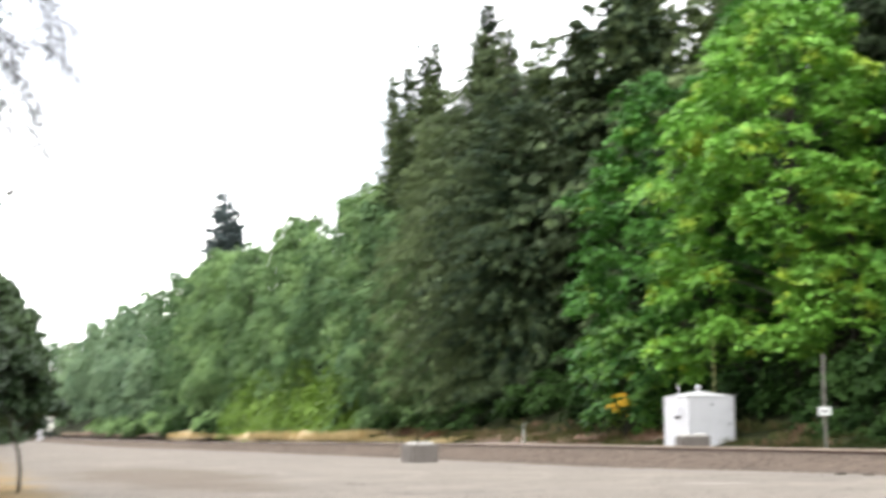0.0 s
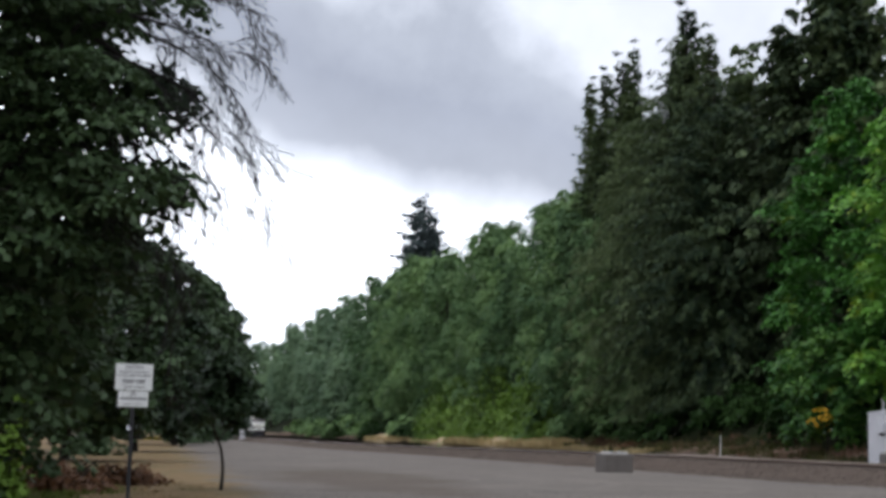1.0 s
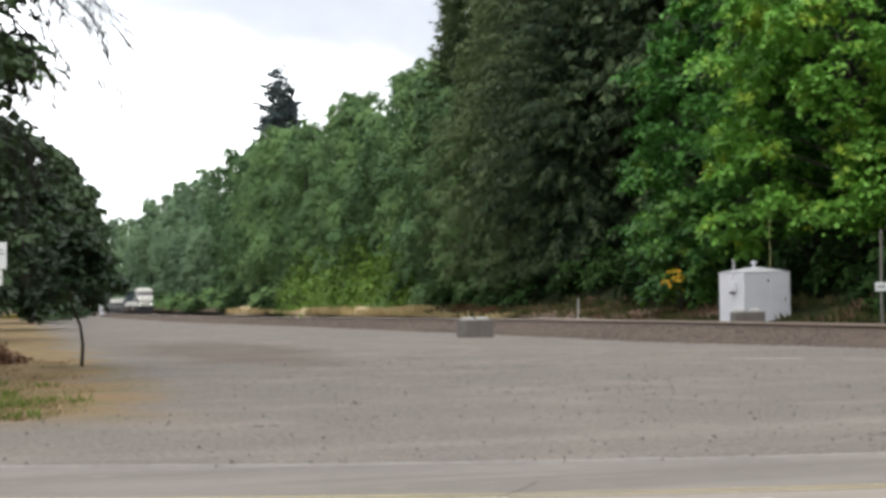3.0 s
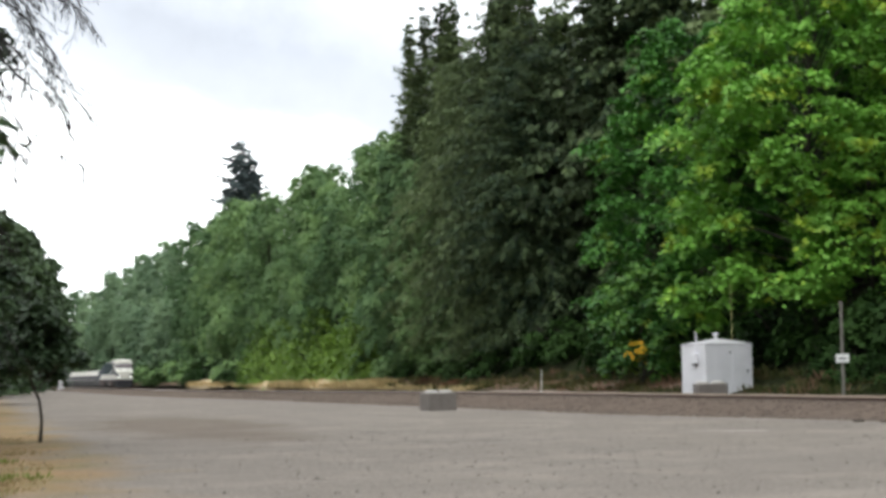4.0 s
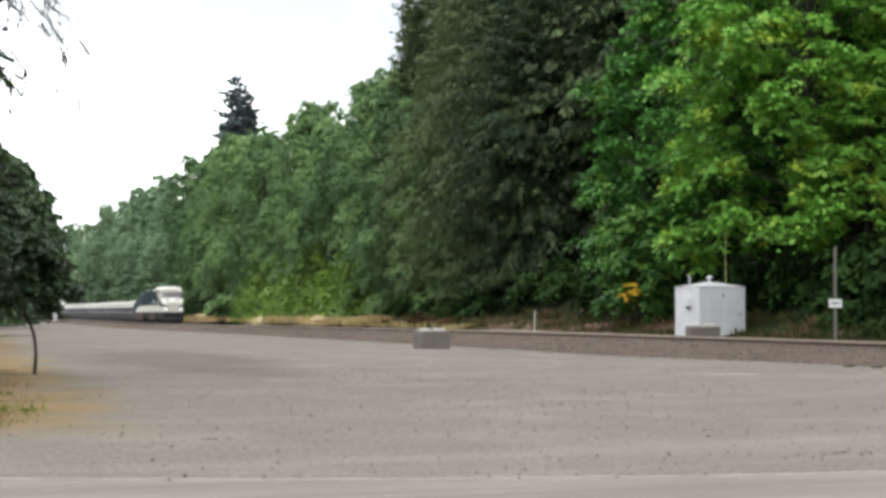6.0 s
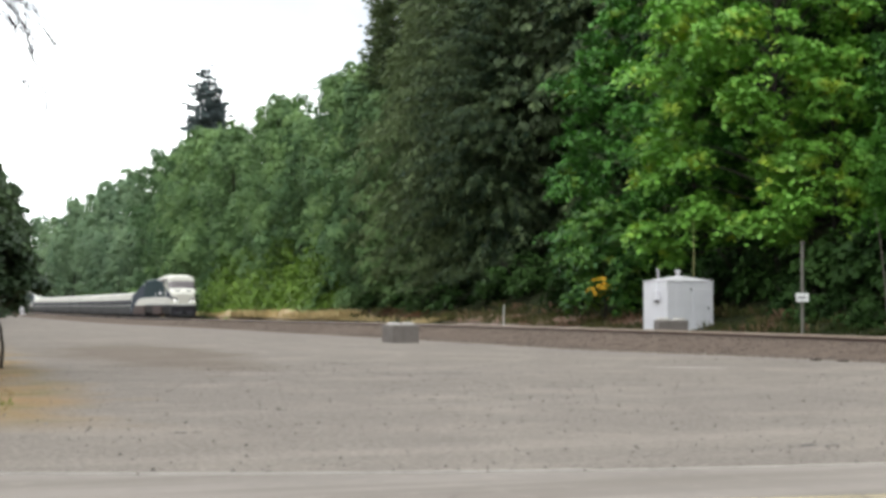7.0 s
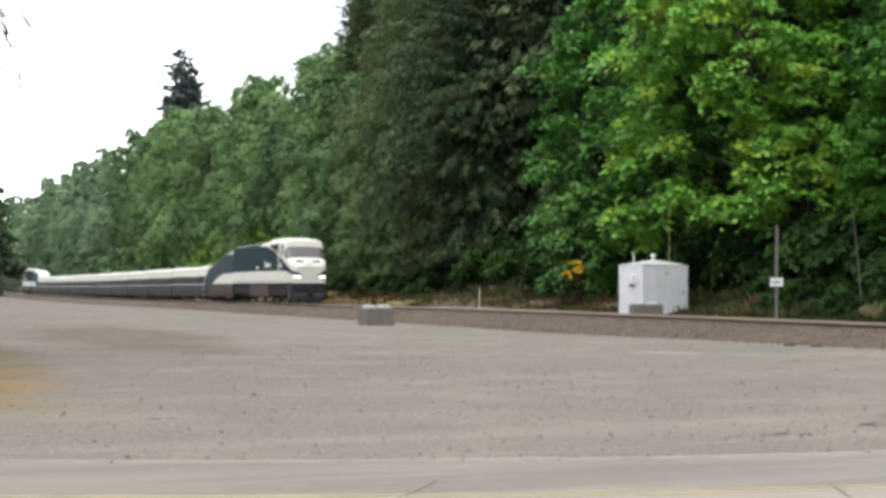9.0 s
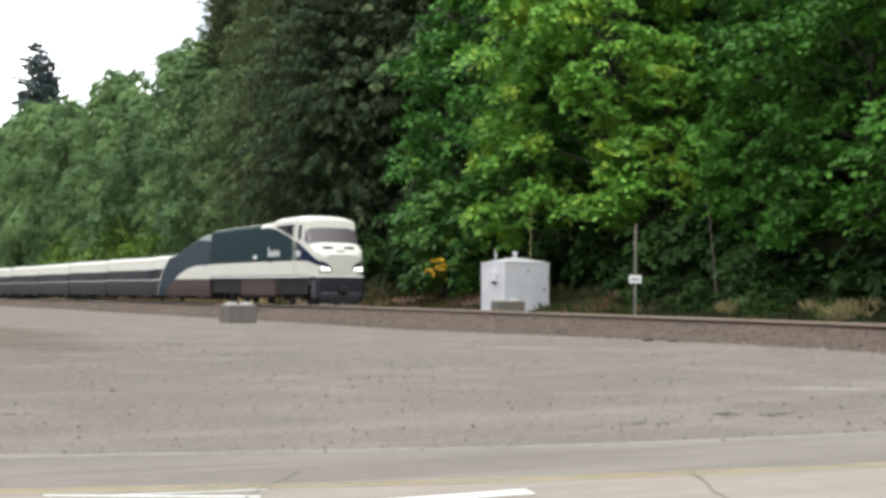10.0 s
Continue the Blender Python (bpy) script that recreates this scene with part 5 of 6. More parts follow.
# ---- things beside the track ----
def text_bars(parent, rows, y, mat):
    """Small print as plain bars: x0, x1, z0, z1 of each."""
    for x0, x1, z0, z1 in rows:
        s = Shape()
        s.box(x0, y - 0.002, z0, x1, y + 0.002, z1, 0.0)
        part("print", s, mat, parent, "dark bar of print")


def lettering(body, parent, size, x, y, z, mat, name="lettering", bold=0.0):
    cu = bpy.data.curves.new(name, "FONT")
    cu.body, cu.size, cu.extrude, cu.align_x, cu.offset = body, size, 0.002, "CENTER", bold
    cu.materials.append(mat)
    ob = new(name, cu)
    ob.parent = parent
    ob.matrix_local = pose(x, y, z, 90, 0, 0)
    return ob


def build_hut():
    ob = thing("signal_hut", "small white painted metal trackside hut with a pyramid roof", "hut")
    w, d, h = 2.55, 2.4, 2.36
    s = Shape()
    s.box(0, 0, 0, w, d, h, 0.02)
    part("wall", s, M_WHITE, ob)
    s = Shape()
    e, z0 = 0.015, h
    c = [(-e, -e, z0), (w + e, -e, z0), (w + e, d + e, z0), (-e, d + e, z0)]
    t = [(p[0], p[1], z0 + 0.06) for p in c]
    for i in range(4):
        j = (i + 1) % 4
        s.face([c[i], c[j], t[j], t[i]])
        s.face([t[i], t[j], (w / 2 + (0.1 if j in (1, 2) and i in (1, 2) else 0), d / 2, z0 + 0.34)])
    s.face(list(reversed(c)))
    part("roof", s, M_ROOF, ob, "weathered pale grey roof")
    s = Shape()
    s.box(1.45, -0.03, 0.08, 2.35, 0.01, 2.0, 0.008)
    door = part("door", s, M_WHITE, ob)
    s = Shape()
    s.box(2.22, -0.07, 1.0, 2.27, -0.03, 1.16, 0.008)
    part("door_handle", s, M_DARK, door, "dark door handle")
    s = Shape()
    for x in (0.72, 1.40, 2.42):
        s.box(x - 0.015, -0.02, 0.05, x + 0.015, 0.0, h - 0.05, 0.004)
    part("seam", s, M_WHITE, ob)
    s = Shape()
    s.box(-0.18, 0.7, 1.45, 0.0, 1.2, 1.95, 0.03)
    box = part("meter_box", s, M_WHITE, ob)
    s = Shape()
    s.box(-0.15, 0.8, 1.36, -0.02, 1.1, 1.45, 0.02)
    part("meter", s, M_DARK, box, "dark meter under the white hood")
    s = Shape()
    s.box(1.28, -0.05, 1.93, 1.34, 0.0, 2.05, 0.01)
    part("door_lamp", s, M_GREY, ob, "small grey lamp beside the door")
    s = Shape()
    s.tube([(-0.08, 0.95, 1.7), (-0.08, 0.95, 2.2), (0.03, 0.98, 2.5), (0.05, 0.98, 2.9), (-0.04, 1.02, 3.02)], [0.035] * 5, 8)
    part("conduit", s, M_WHITE, ob, "bent pale conduit mast")
    s = Shape()
    s.tube([(w / 2, d / 2, h + 0.28), (w / 2, d / 2, h + 0.5)], [0.09, 0.09], 12)
    s.tube([(w / 2, d / 2, h + 0.5), (w / 2, d / 2, h + 0.56), (w / 2, d / 2, h + 0.62)], [0.16, 0.16, 0.03], 12)
    part("roof_vent", s, M_WHITE, ob)
    s = Shape()
    s.tube([(2.0, 0.9, h + 0.1), (2.0, 0.9, h + 1.4), (1.99, 0.9, h + 3.0)], [0.022, 0.015, 0.011], 6)
    part("antenna", s, M_WHIP, ob, "thin yellowish whip antenna")
    s = Shape()
    s.box(-0.15, -0.15, -0.35, w + 0.15, d + 0.15, 0.0, 0.02)
    part("foundation", s, M_CONC, ob, "concrete pad")
    ob.matrix_basis = pose(35.0, 61.6, 0.34)


def concrete_block(x, y, z, turn, length=1.5, height=0.72, deep=0.9):
    ob = thing("concrete_block", "weathered grey-brown concrete block with two pale knobs on top", "concrete block", "concrete blocks by the track")
    rnd = random.Random(int(x * 10))
    s = Shape()
    s.box(-length / 2, -deep / 2, 0, length / 2, deep / 2, height, 0.05)
    s.v = [(vx + rnd.uniform(-0.012, 0.012), vy + rnd.uniform(-0.012, 0.012), vz + rnd.uniform(-0.012, 0.012)) for vx, vy, vz in s.v]
    part("block", s, M_CONC, ob)
    for k in (-1, 1):
        s = Shape()
        c = k * length * 0.26
        ring = [(c + length * 0.21 * math.cos(a), deep * 0.36 * math.sin(a)) for a in [2 * math.pi * i / 14 for i in range(14)]]
        for f0, z0, f1, z1 in ((1.0, height - 0.01, 0.95, height + 0.06), (0.95, height + 0.06, 0.7, height + 0.11)):
            for i in range(14):
                (ax, ay), (bx, by) = ring[i], ring[(i + 1) % 14]
                s.face([(c + (ax - c) * f0, ay * f0, z0), (c + (bx - c) * f0, by * f0, z0), (c + (bx - c) * f1, by * f1, z1), (c + (ax - c) * f1, ay * f1, z1)])
        s.face([(c + (ax - c) * 0.7, ay * 0.7, height + 0.11) for ax, ay in ring])
        part("knob", s, M_CONCTOP, ob, "pale worn concrete knob")
    ob.matrix_basis = pose(x, y, z, 0, 0, turn)


def build_posts():
    ob = thing("trackside_post", "tall weathered post with a small white sign beside the track", "post")
    s = Shape()
    s.tube([(0, 0, -0.3), (0.0, 0, 2.0), (0.02, 0, 3.6)], [0.07, 0.066, 0.06], 10)
    part("pole", s, M_POST, ob)
    s = Shape()
    s.box(-0.26, -0.105, 1.1, 0.26, -0.08, 1.46, 0.008)
    pl = part("sign_plate", s, M_SIGN, ob, "small white plate")
    text_bars(pl, [(-0.16, 0.14, 1.25, 1.31)], -0.108, M_INK)
    ob.matrix_basis = pose(35.0, 50.5, 0.6, 0, 0, -34)
    ob = thing("marker_post", "thin white marker post beyond the track", "post")
    s = Shape()
    s.box(-0.025, -0.015, -0.3, 0.025, 0.015, 1.0, 0.008)
    part("stake", s, M_SIGN, ob)
    ob.matrix_basis = pose(33.9, 79.1, 0.58, 0, 1.5, -20)
    ob = thing("white_cabinet", "tall white trackside cabinet far along the rails", "cabinet")
    s = Shape()
    s.box(-0.62, -0.4, -0.2, 0.62, 0.4, 3.45, 0.03)
    body = part("body", s, M_WHITE, ob)
    s = Shape()
    s.box(-0.5, -0.43, 0.3, 0.5, -0.395, 3.3, 0.01)
    door = part("door", s, M_WHITE, body)
    s = Shape()
    s.box(-0.68, -0.46, 3.45, 0.68, 0.46, 3.56, 0.02)
    part("lid", s, M_WHITE, ob)
    ob.matrix_basis = pose(26.4, 325, lot_z(26.4, 325), 0, 0, -5)
    ob = thing("yellow_kerb", "long low yellow painted concrete kerb at the lot's edge", "kerb")
    s = Shape()
    s.box(-2.3, -0.2, -0.1, 2.3, 0.2, 0.30, 0.03)
    part("kerb_block", s, M_KERBYELLOW, ob)
    ob.matrix_basis = pose(4.3, 165, lot_z(4.3, 165), 0, 0, 2)


def build_sign():
    ob = thing("notice_sign", "white notice sign with dark print on a thin metal post", "sign")
    s = Shape()
    s.box(-0.03, -0.02, -0.3, 0.03, 0.02, 2.36, 0.006)
    part("post", s, M_DARK, ob, "dark steel post")
    s = Shape()
    s.box(-0.285, -0.035, 1.99, 0.285, -0.022, 2.40, 0.004)
    up = part("sign_plate", s, M_SIGN, ob)
    s = Shape()
    s.box(-0.23, -0.035, 1.735, 0.23, -0.022, 1.975, 0.004)
    dn = part("sign_plate", s, M_SIGN, ob)
    lettering("NOTICE", up, 0.075, 0, -0.037, 2.325, M_INK, bold=0.002)
    text_bars(up, [(-0.24, -0.04, 2.268, 2.284), (-0.02, 0.1, 2.268, 2.284), (0.12, 0.23, 2.268, 2.284), (-0.25, -0.1, 2.212, 2.229), (-0.08, 0.02, 2.212, 2.229), (0.04, 0.25, 2.212, 2.229), (-0.16, -0.03, 2.036, 2.05), (0.0, 0.17, 2.036, 2.05)], -0.037, M_INK)
    lettering("KEEP OFF", up, 0.085, 0, -0.037, 2.10, M_INK, bold=0.003)
    lettering("NO", dn, 0.06, 0, -0.037, 1.91, M_INK, bold=0.002)
    text_bars(dn, [(-0.2, 0.2, 1.85, 1.878), (-0.15, -0.03, 1.775, 1.785), (0.0, 0.14, 1.775, 1.785)], -0.037, M_INK)
    ob.matrix_basis = pose(0.15, 23.2, lot_z(0.2, 23.2), 0, 0.6, -1)


build_hut()
concrete_block(21.8, 62.8, lot_z(21.8, 62.8) - 0.03, 14, height=0.86)
concrete_block(33.7, 59.0, 0.17, -8, 1.45, 0.70, 0.75)
build_posts()
build_sign()


def build_lot_marks():
    """Loose stones, dark patches and a scrap on the lot."""
    rnd = random.Random(5)
    s = Shape()
    for _ in range(5200):
        u, n = rnd.uniform(-10, 30), 0.2 + 26 * rnd.random() ** 1.5
        p = Vector(road_point(u + 4, n, 0))
        r = 0.008 + 0.026 * rnd.random() ** 3.0
        z = lot_z(p.x, p.y)
        i = len(s.v)
        a = rnd.random() * 6.3
        for q in range(5):
            k = rnd.uniform(0.7, 1.2)
            s.v.append((p.x + r * k * math.cos(a + q * 1.257), p.y + r * k * math.sin(a + q * 1.257), z - 0.004))
        s.v.append((p.x, p.y, z + r * 1.1))
        for q in range(5):
            s.f.append((i + q, i + (q + 1) % 5, i + 5))
            s.m.append(0)
    tagged(part("loose_stones", s, M_LOTSTONE, None, "small loose stones scattered on the lot"), category="stones", kind="stuff")


build_lot_marks()


def build_patches():
    """Dark worn patches with trodden weeds, a pale scrape, and scraps of old tie."""
    rnd = random.Random(17)
    for x, y, rx, ry, turn, pale in ((12.2, 29.3, 1.5, 0.35, -12, 0), (11.4, 23.7, 0.9, 0.2, -8, 0), (10.2, 29.4, 0.7, 0.25, 10, 0), (11.0, 13.3, 0.9, 0.25, -20, 0),
                                     (9.0, 12.9, 0.5, 0.14, -10, 0), (14.8, 16.5, 1.2, 0.22, -35, 1), (18.0, 30.6, 1.7, 0.3, -30, 1), (5.1, 19.7, 0.25, 0.1, 0, 0), (3.1, 16.5, 0.3, 0.08, 5, 0)):
        s = Shape()
        c, d = math.cos(radians(turn)), math.sin(radians(turn))
        for _ in range(1 if pale else 16):
            ox, oy = (0, 0) if pale else (rx * rnd.gauss(0, 0.5), ry * rnd.gauss(0, 0.6))
            sx, sy = (rx, ry) if pale else (rx * rnd.uniform(0.04, 0.16), ry * rnd.uniform(0.12, 0.4))
            n, rim = 12, []
            for k in range(n):
                a = 2 * math.pi * k / n
                f = 0.7 + 0.6 * noise.noise((math.cos(a) * 1.7 + x + ox * 9, math.sin(a) * 1.7 + y, 0))
                px, py = ox + sx * f * math.cos(a), oy + sy * f * math.sin(a)
                gx, gy = x + px * c - py * d, y + px * d + py * c
                rim.append((gx, gy, lot_z(gx, gy) + 0.006))
            mx, my = x + ox * c - oy * d, y + ox * d + oy * c
            for k in range(n):
                s.face([(mx, my, lot_z(mx, my) + 0.016), rim[k], rim[(k + 1) % n]])
        ob = part("worn_patch", s, M_PALE if pale else M_STAIN, None, "pale scraped gravel patch on the lot" if pale else "dark damp gravel patch on the lot")
        tagged(ob, kind="structure")
    for x, y, turn, L in ((24.0, 34.0, 20, 0.45), (24.1, 32.9, -35, 0.32)):
        ob = thing("tie_scrap", "broken dark piece of wooden tie lying on the gravel", "scrap wood", "scraps of tie")
        s = Shape()
        s.box(-L / 2, -0.05, 0, L / 2, 0.06, 0.05, 0.02)
        s.box(-L * 0.2, -0.1, 0.01, L * 0.35, 0.0, 0.07, 0.02)
        part("scrap", s, M_TIE, ob)
        ob.matrix_basis = pose(x, y, lot_z(x, y) - 0.01, 0, 0, turn)


build_patches()


def build_bank_strip():
    s = Shape()
    for k in range(24):
        y0, y1 = 64.8 + k * 1.1, 64.8 + (k + 1) * 1.1
        a0, a1 = [0.35 * noise.noise((0, y * 0.5, 7)) for y in (y0, y1)]
        p = [(35.1 + a0, y0), (35.1 + a1, y1), (36.0 - a1, y1), (36.0 - a0, y0)]
        s.face([(x, y, hill_z(x, y) + 0.04) for x, y in p])
    e = Shape()
    rows = [66 + 0.9 * k for k in range(60)] + [120 + 4 * k for k in range(70)]
    for y0, y1 in zip(rows, rows[1:]):
        edges = [(36.1 + 0.3 * noise.noise((1, y * 0.4, 3)), 38.3 + 0.9 * noise.noise((4, y * 0.25, 3))) for y in (y0, y1)]
        for q in range(4):
            p = [(edges[i][0] + (edges[i][1] - edges[i][0]) * f, (y0, y1)[i]) for i, f in ((0, q / 4), (0, (q + 1) / 4), (1, (q + 1) / 4), (1, q / 4))]
            e.face([(x, y, hill_z(x, y) + 0.07 + 0.05 * noise.noise((x * 2, y * 2, 0))) for x, y in p])
    structure("earth_bank", e, M_BANK, "bare reddish-brown earth at the foot of the slope")
    structure("bank_path", s, M_PINK, "strip of pale pinkish gravel at the foot of the bank")


build_bank_strip()


# ---- the train ----
def smooth_curve(points, t):
    """A smooth line through (t, value) points."""
    xs = [p[0] for p in points]
    if t <= xs[0]:
        return points[0][1]
    for (a, va), (b, vb) in zip(points, points[1:]):
        if t <= b:
            k = (t - a) / (b - a)
            return va + (vb - va) * k
    return points[-1][1]


LOCO_L = 17.7
ROOF = [(0.0, 2.75), (0.25, 3.0), (0.7, 3.26), (1.0, 3.42), (1.5, 4.24), (1.52, 4.30), (1.58, 4.62), (1.7, 4.76), (2.2, 4.88), (3.2, 4.95), (6.2, 4.93), (7.0, 4.74), (17.7, 4.62)]
HALF = [(0.0, 0.95), (0.12, 1.18), (0.35, 1.36), (0.8, 1.48), (1.6, 1.55), (17.7, 1.55)]
GREEN_TOP = [(0.0, 2.24), (0.15, 2.38), (0.4, 2.56), (1.0, 2.9), (1.8, 3.2), (2.8, 3.5), (4.0, 3.8), (5.2, 4.1), (6.5, 4.32), (8.0, 4.46), (10.0, 4.52), (17.7, 4.52)]
NOSE_Z = 1.55


def loco_zone(y, z, side):
    """Paint: 0 cream, 1 green, 2 navy, 3 cab glass, 4 roof cream, 5 glass."""
    roof = smooth_curve(ROOF, y)
    if side:
        if z < 2.42:
            return 2 if y < 1.5 and 2.42 - 0.34 * ((1.5 - y) / 1.5) ** 2 < z < smooth_curve(GREEN_TOP, y) else 0
        top = smooth_curve(GREEN_TOP, y)
        if z < top:
            return 2 if y < 2.4 else 1
        if 1.0 < y < 1.56 and z > 3.42:
            return 3
        if 2.1 < y < 2.65 and 3.6 < z < 4.38:
            return 5
        if 3.2 < y < 5.9 and z > top + 0.1 and z < 4.46:
            return 5
        return 0
    return 0


def loft(stations, ring, zone, front=0):
    """Skins rings of points; zone gives each face its paint."""
    s = Shape()
    rows = [ring(y) for y in stations]
    n = len(rows[0])
    for r in rows:
        s.v += r
    for j in range(len(rows) - 1):
        for i in range(n - 1):
            a, b = j * n + i, (j + 1) * n + i
            s.f.append((a, b, b + 1, a + 1))
            c = [sum(s.v[q][k] for q in (a, b, b + 1, a + 1)) / 4 for k in range(3)]
            s.m.append(zone(c, i, n))
    s.f.append(tuple(range(n)))
    s.m.append(front)
    s.f.append(tuple(reversed(range((len(rows) - 1) * n, len(rows) * n))))
    s.m.append(2)
    return s


def wheelset(parent, y, r=0.5, gauge=0.75):
    for sx in (-1, 1):
        s = Shape()
        s.disc((sx * gauge, y, r), (1, 0, 0), r, 0.13, 20)
        s.disc((sx * (gauge + 0.02 * sx * sx), y, r), (1, 0, 0), r * 0.35, 0.28, 12)
        part("wheel", s, M_DARK, parent)


def build_locomotive():
    ob = thing("locomotive", "streamlined cream, dark green and navy passenger locomotive with lit headlights", "locomotive")
    SIDE, ARC = 42, 9

    def ring(y):
        hw, top = smooth_curve(HALF, y), smooth_curve(ROOF, y)
        eave = max(NOSE_Z + 0.5, top - (0.34 if y > 1.9 else 0.22))
        right = []
        for k in range(SIDE):
            z = NOSE_Z + (eave - NOSE_Z) * k / (SIDE - 1)
            tum = 0.0 if z < 2.6 else 0.06 * (z - 2.6)
            back = 0.0
            if y < 1.0:
                back = 0.0
            right.append((hw - tum, y + back, z))
        w0 = right[-1][0]
        arc = []
        for k in range(1, ARC):
            a = math.pi / 2 * k / (ARC - 1)
            arc.append((w0 * math.cos(a) ** 0.5 if k < ARC - 1 else 0.0, y, eave + (top - eave) * math.sin(a)))
        half = right + arc
        return half + [(-x, yy, z) for x, yy, z in reversed(half[:-1])]

    def zone(c, i, n):
        half = SIDE + ARC - 2
        k = i if i <= half else n - 2 - i
        x, y, z = c
        if k >= SIDE - 1:
            if 1.02 < y < 1.5 and abs(x) > 0.035:
                return 3
            return 1 if y > 8.6 and k < SIDE + 3 else 0
        return loco_zone(y, z, True)

    st = [0.0, 0.04, 0.1, 0.18, 0.26, 0.35, 0.45, 0.55, 0.7, 0.85, 1.0] + [1.0 + 0.1 * k for k in range(1, 168)]
    body = part("body", loft(st, ring, zone), [M_CREAM, M_GREEN, M_NAVY, M_GLASSCAB, M_CREAM, M_GLASS], ob, smooth=False)
    # front: nose paint, apron, lamps, vents
    s = Shape()
    s.box(-1.42, 0.0, 0.28, 1.42, 0.95, 1.53, 0.18)
    s.box(-1.2, -0.25, 0.2, 1.2, 0.2, 0.75, 0.12)
    part("apron", s, M_APRON, ob, "dark blue front apron and plough")
    s = Shape()
    s.box(-1.3, -0.02, 1.52, 1.3, 0.3, 1.61, 0.03)
    part("front_sill", s, M_SIGN, ob, "pale strip under the headlights")
    s = Shape()
    s.box(-0.85, -0.34, 0.12, 0.85, -0.2, 0.55, 0.05)
    part("plough", s, M_GREY, ob, "worn grey plough blade")
    s = Shape()
    s.box(-0.22, -0.45, 0.75, 0.22, 0.0, 1.05, 0.04)
    part("coupler", s, M_DARK, ob, "dark coupler cover")
    for sx in (-1, 1):
        s = Shape()
        s.box(sx * 0.95 - 0.32, -0.02, 1.78, sx * 0.95 + 0.32, 0.25, 2.16, 0.06)
        hl = part("headlight", s, M_CREAM, ob, "lit twin headlight")
        t = Shape()
        curve = [(1.16, 0.095, 2.30, 0.09), (1.05, 0.03, 2.27, 0.085), (0.9, -0.012, 2.22, 0.08), (0.75, -0.022, 2.14, 0.07), (0.62, -0.024, 2.0, 0.05), (0.57, -0.024, 1.82, 0.02)]
        for (x0, y0, z0, w0), (x1, y1, z1, w1) in zip(curve, curve[1:]):
            t.face([(sx * x0, y0 - 0.012, z0 - w0), (sx * x1, y1 - 0.012, z1 - w1), (sx * x1, y1 - 0.012, z1 + w1), (sx * x0, y0 - 0.012, z0 + w0)])
        part("nose_stripe", t, M_NAVY, ob, "navy stripe round the headlight")
        for dx in (-0.14, 0.14):
            s = Shape()
            s.disc((sx * 0.95 + dx, -0.03, 1.97), (0, 1, 0), 0.125, 0.03, 14)
            bezel = part("bezel", s, M_DARK, hl)
            s = Shape()
            s.disc((sx * 0.95 + dx, -0.045, 1.97), (0, 1, 0), 0.08, 0.04, 14)
            part("lamp", s, M_LAMP, hl)
        s = Shape()
        s.box(sx * 0.62 - 0.28, 0.36, 3.0, sx * 0.62 + 0.28, 0.62, 3.19, 0.04)
        part("number_board", s, M_DARK, ob, "dark slot below the windscreen")
        s = Shape()
        s.box(sx * 0.05 - 0.02, 1.0, 3.36, sx * 0.05 + 0.02, 1.06, 3.40, 0.005)
        part("wiper", s, M_DARK, ob)
        s = Shape()
        s.box(sx * 1.0 - 0.05, 1.25, 3.42, sx * 1.0 + 0.05, 1.32, 3.50, 0.01)
        part("wiper", s, M_DARK, ob)
    # upper headlight in the brow, horns and roof gear
    s = Shape()
    s.box(-0.24, 0.12, 2.86, 0.24, 0.4, 3.03, 0.04)
    hl = part("centre_headlight", s, M_CREAM, ob)
    for dx in (-0.13, 0.13):
        s = Shape()
        s.disc((dx, 0.11, 2.945), (0, 1, 0), 0.07, 0.04, 12)
        part("lamp", s, M_LENS, hl)
    s = Shape()
    s.box(-1.05, 6.7, 4.35, 1.05, 8.4, 4.66, 0.12)
    part("roof_hatch", s, M_CREAM, ob)
    for y0 in (10.0, 12.2, 14.4):
        s = Shape()
        s.disc((0, y0, 4.46), (0, 0, 1), 0.62, 0.14, 20)
        part("roof_fan", s, M_DARK, ob, "dark round roof fan")
    for sx in (-1, 1):
        x = sx * 1.555
        s = Shape()
        for y0 in (2.72, 3.02):
            s.box(min(x, x + sx * 0.03), y0, 1.62, max(x, x + sx * 0.03), y0 + 0.06, 4.28, 0.01)
        part("handrail", s, M_CREAM, ob, "two pale vertical grab rails by the cab door")
        s = Shape()
        s.box(min(x - 0.1, x - sx * 0.06), 3.7, 4.12, max(x - 0.1, x - sx * 0.06), 4.5, 4.42, 0.01)
        part("side_window", s, M_GLASS, ob)
        s = Shape()
        s.box(min(x - 0.02, x + sx * 0.012), 8.9, 2.62, max(x - 0.02, x + sx * 0.012), 9.5, 2.84, 0.01)
        part("side_emblem", s, M_SIGN, ob, "small pale plain emblem")
        s = Shape()
        for k in range(7):
            y0 = 5.2 + 0.27 * k
            hh = 0.55 if k == 6 else 0.34
            s.box(min(x - 0.02, x + sx * 0.012), y0, 2.72, max(x - 0.02, x + sx * 0.012), y0 + 0.16, 2.72 + hh, 0.01)
        part("side_mark", s, M_SIGN, ob, "pale plain bars on the flank")
        s = Shape()
        for k in range(3):
            s.box(min(x - 0.02, x + sx * 0.012), 2.05 + 0.2 * k, 2.66, max(x - 0.02, x + sx * 0.012), 2.2 + 0.2 * k, 3.0, 0.01)
        part("number_bars", s, M_SIGN, ob, "three pale plain bars behind the nose")
        s = Shape()
        s.box(min(x, x + sx * 0.025), 0.9, 1.52, max(x, x + sx * 0.025), 17.6, 1.60, 0.01)
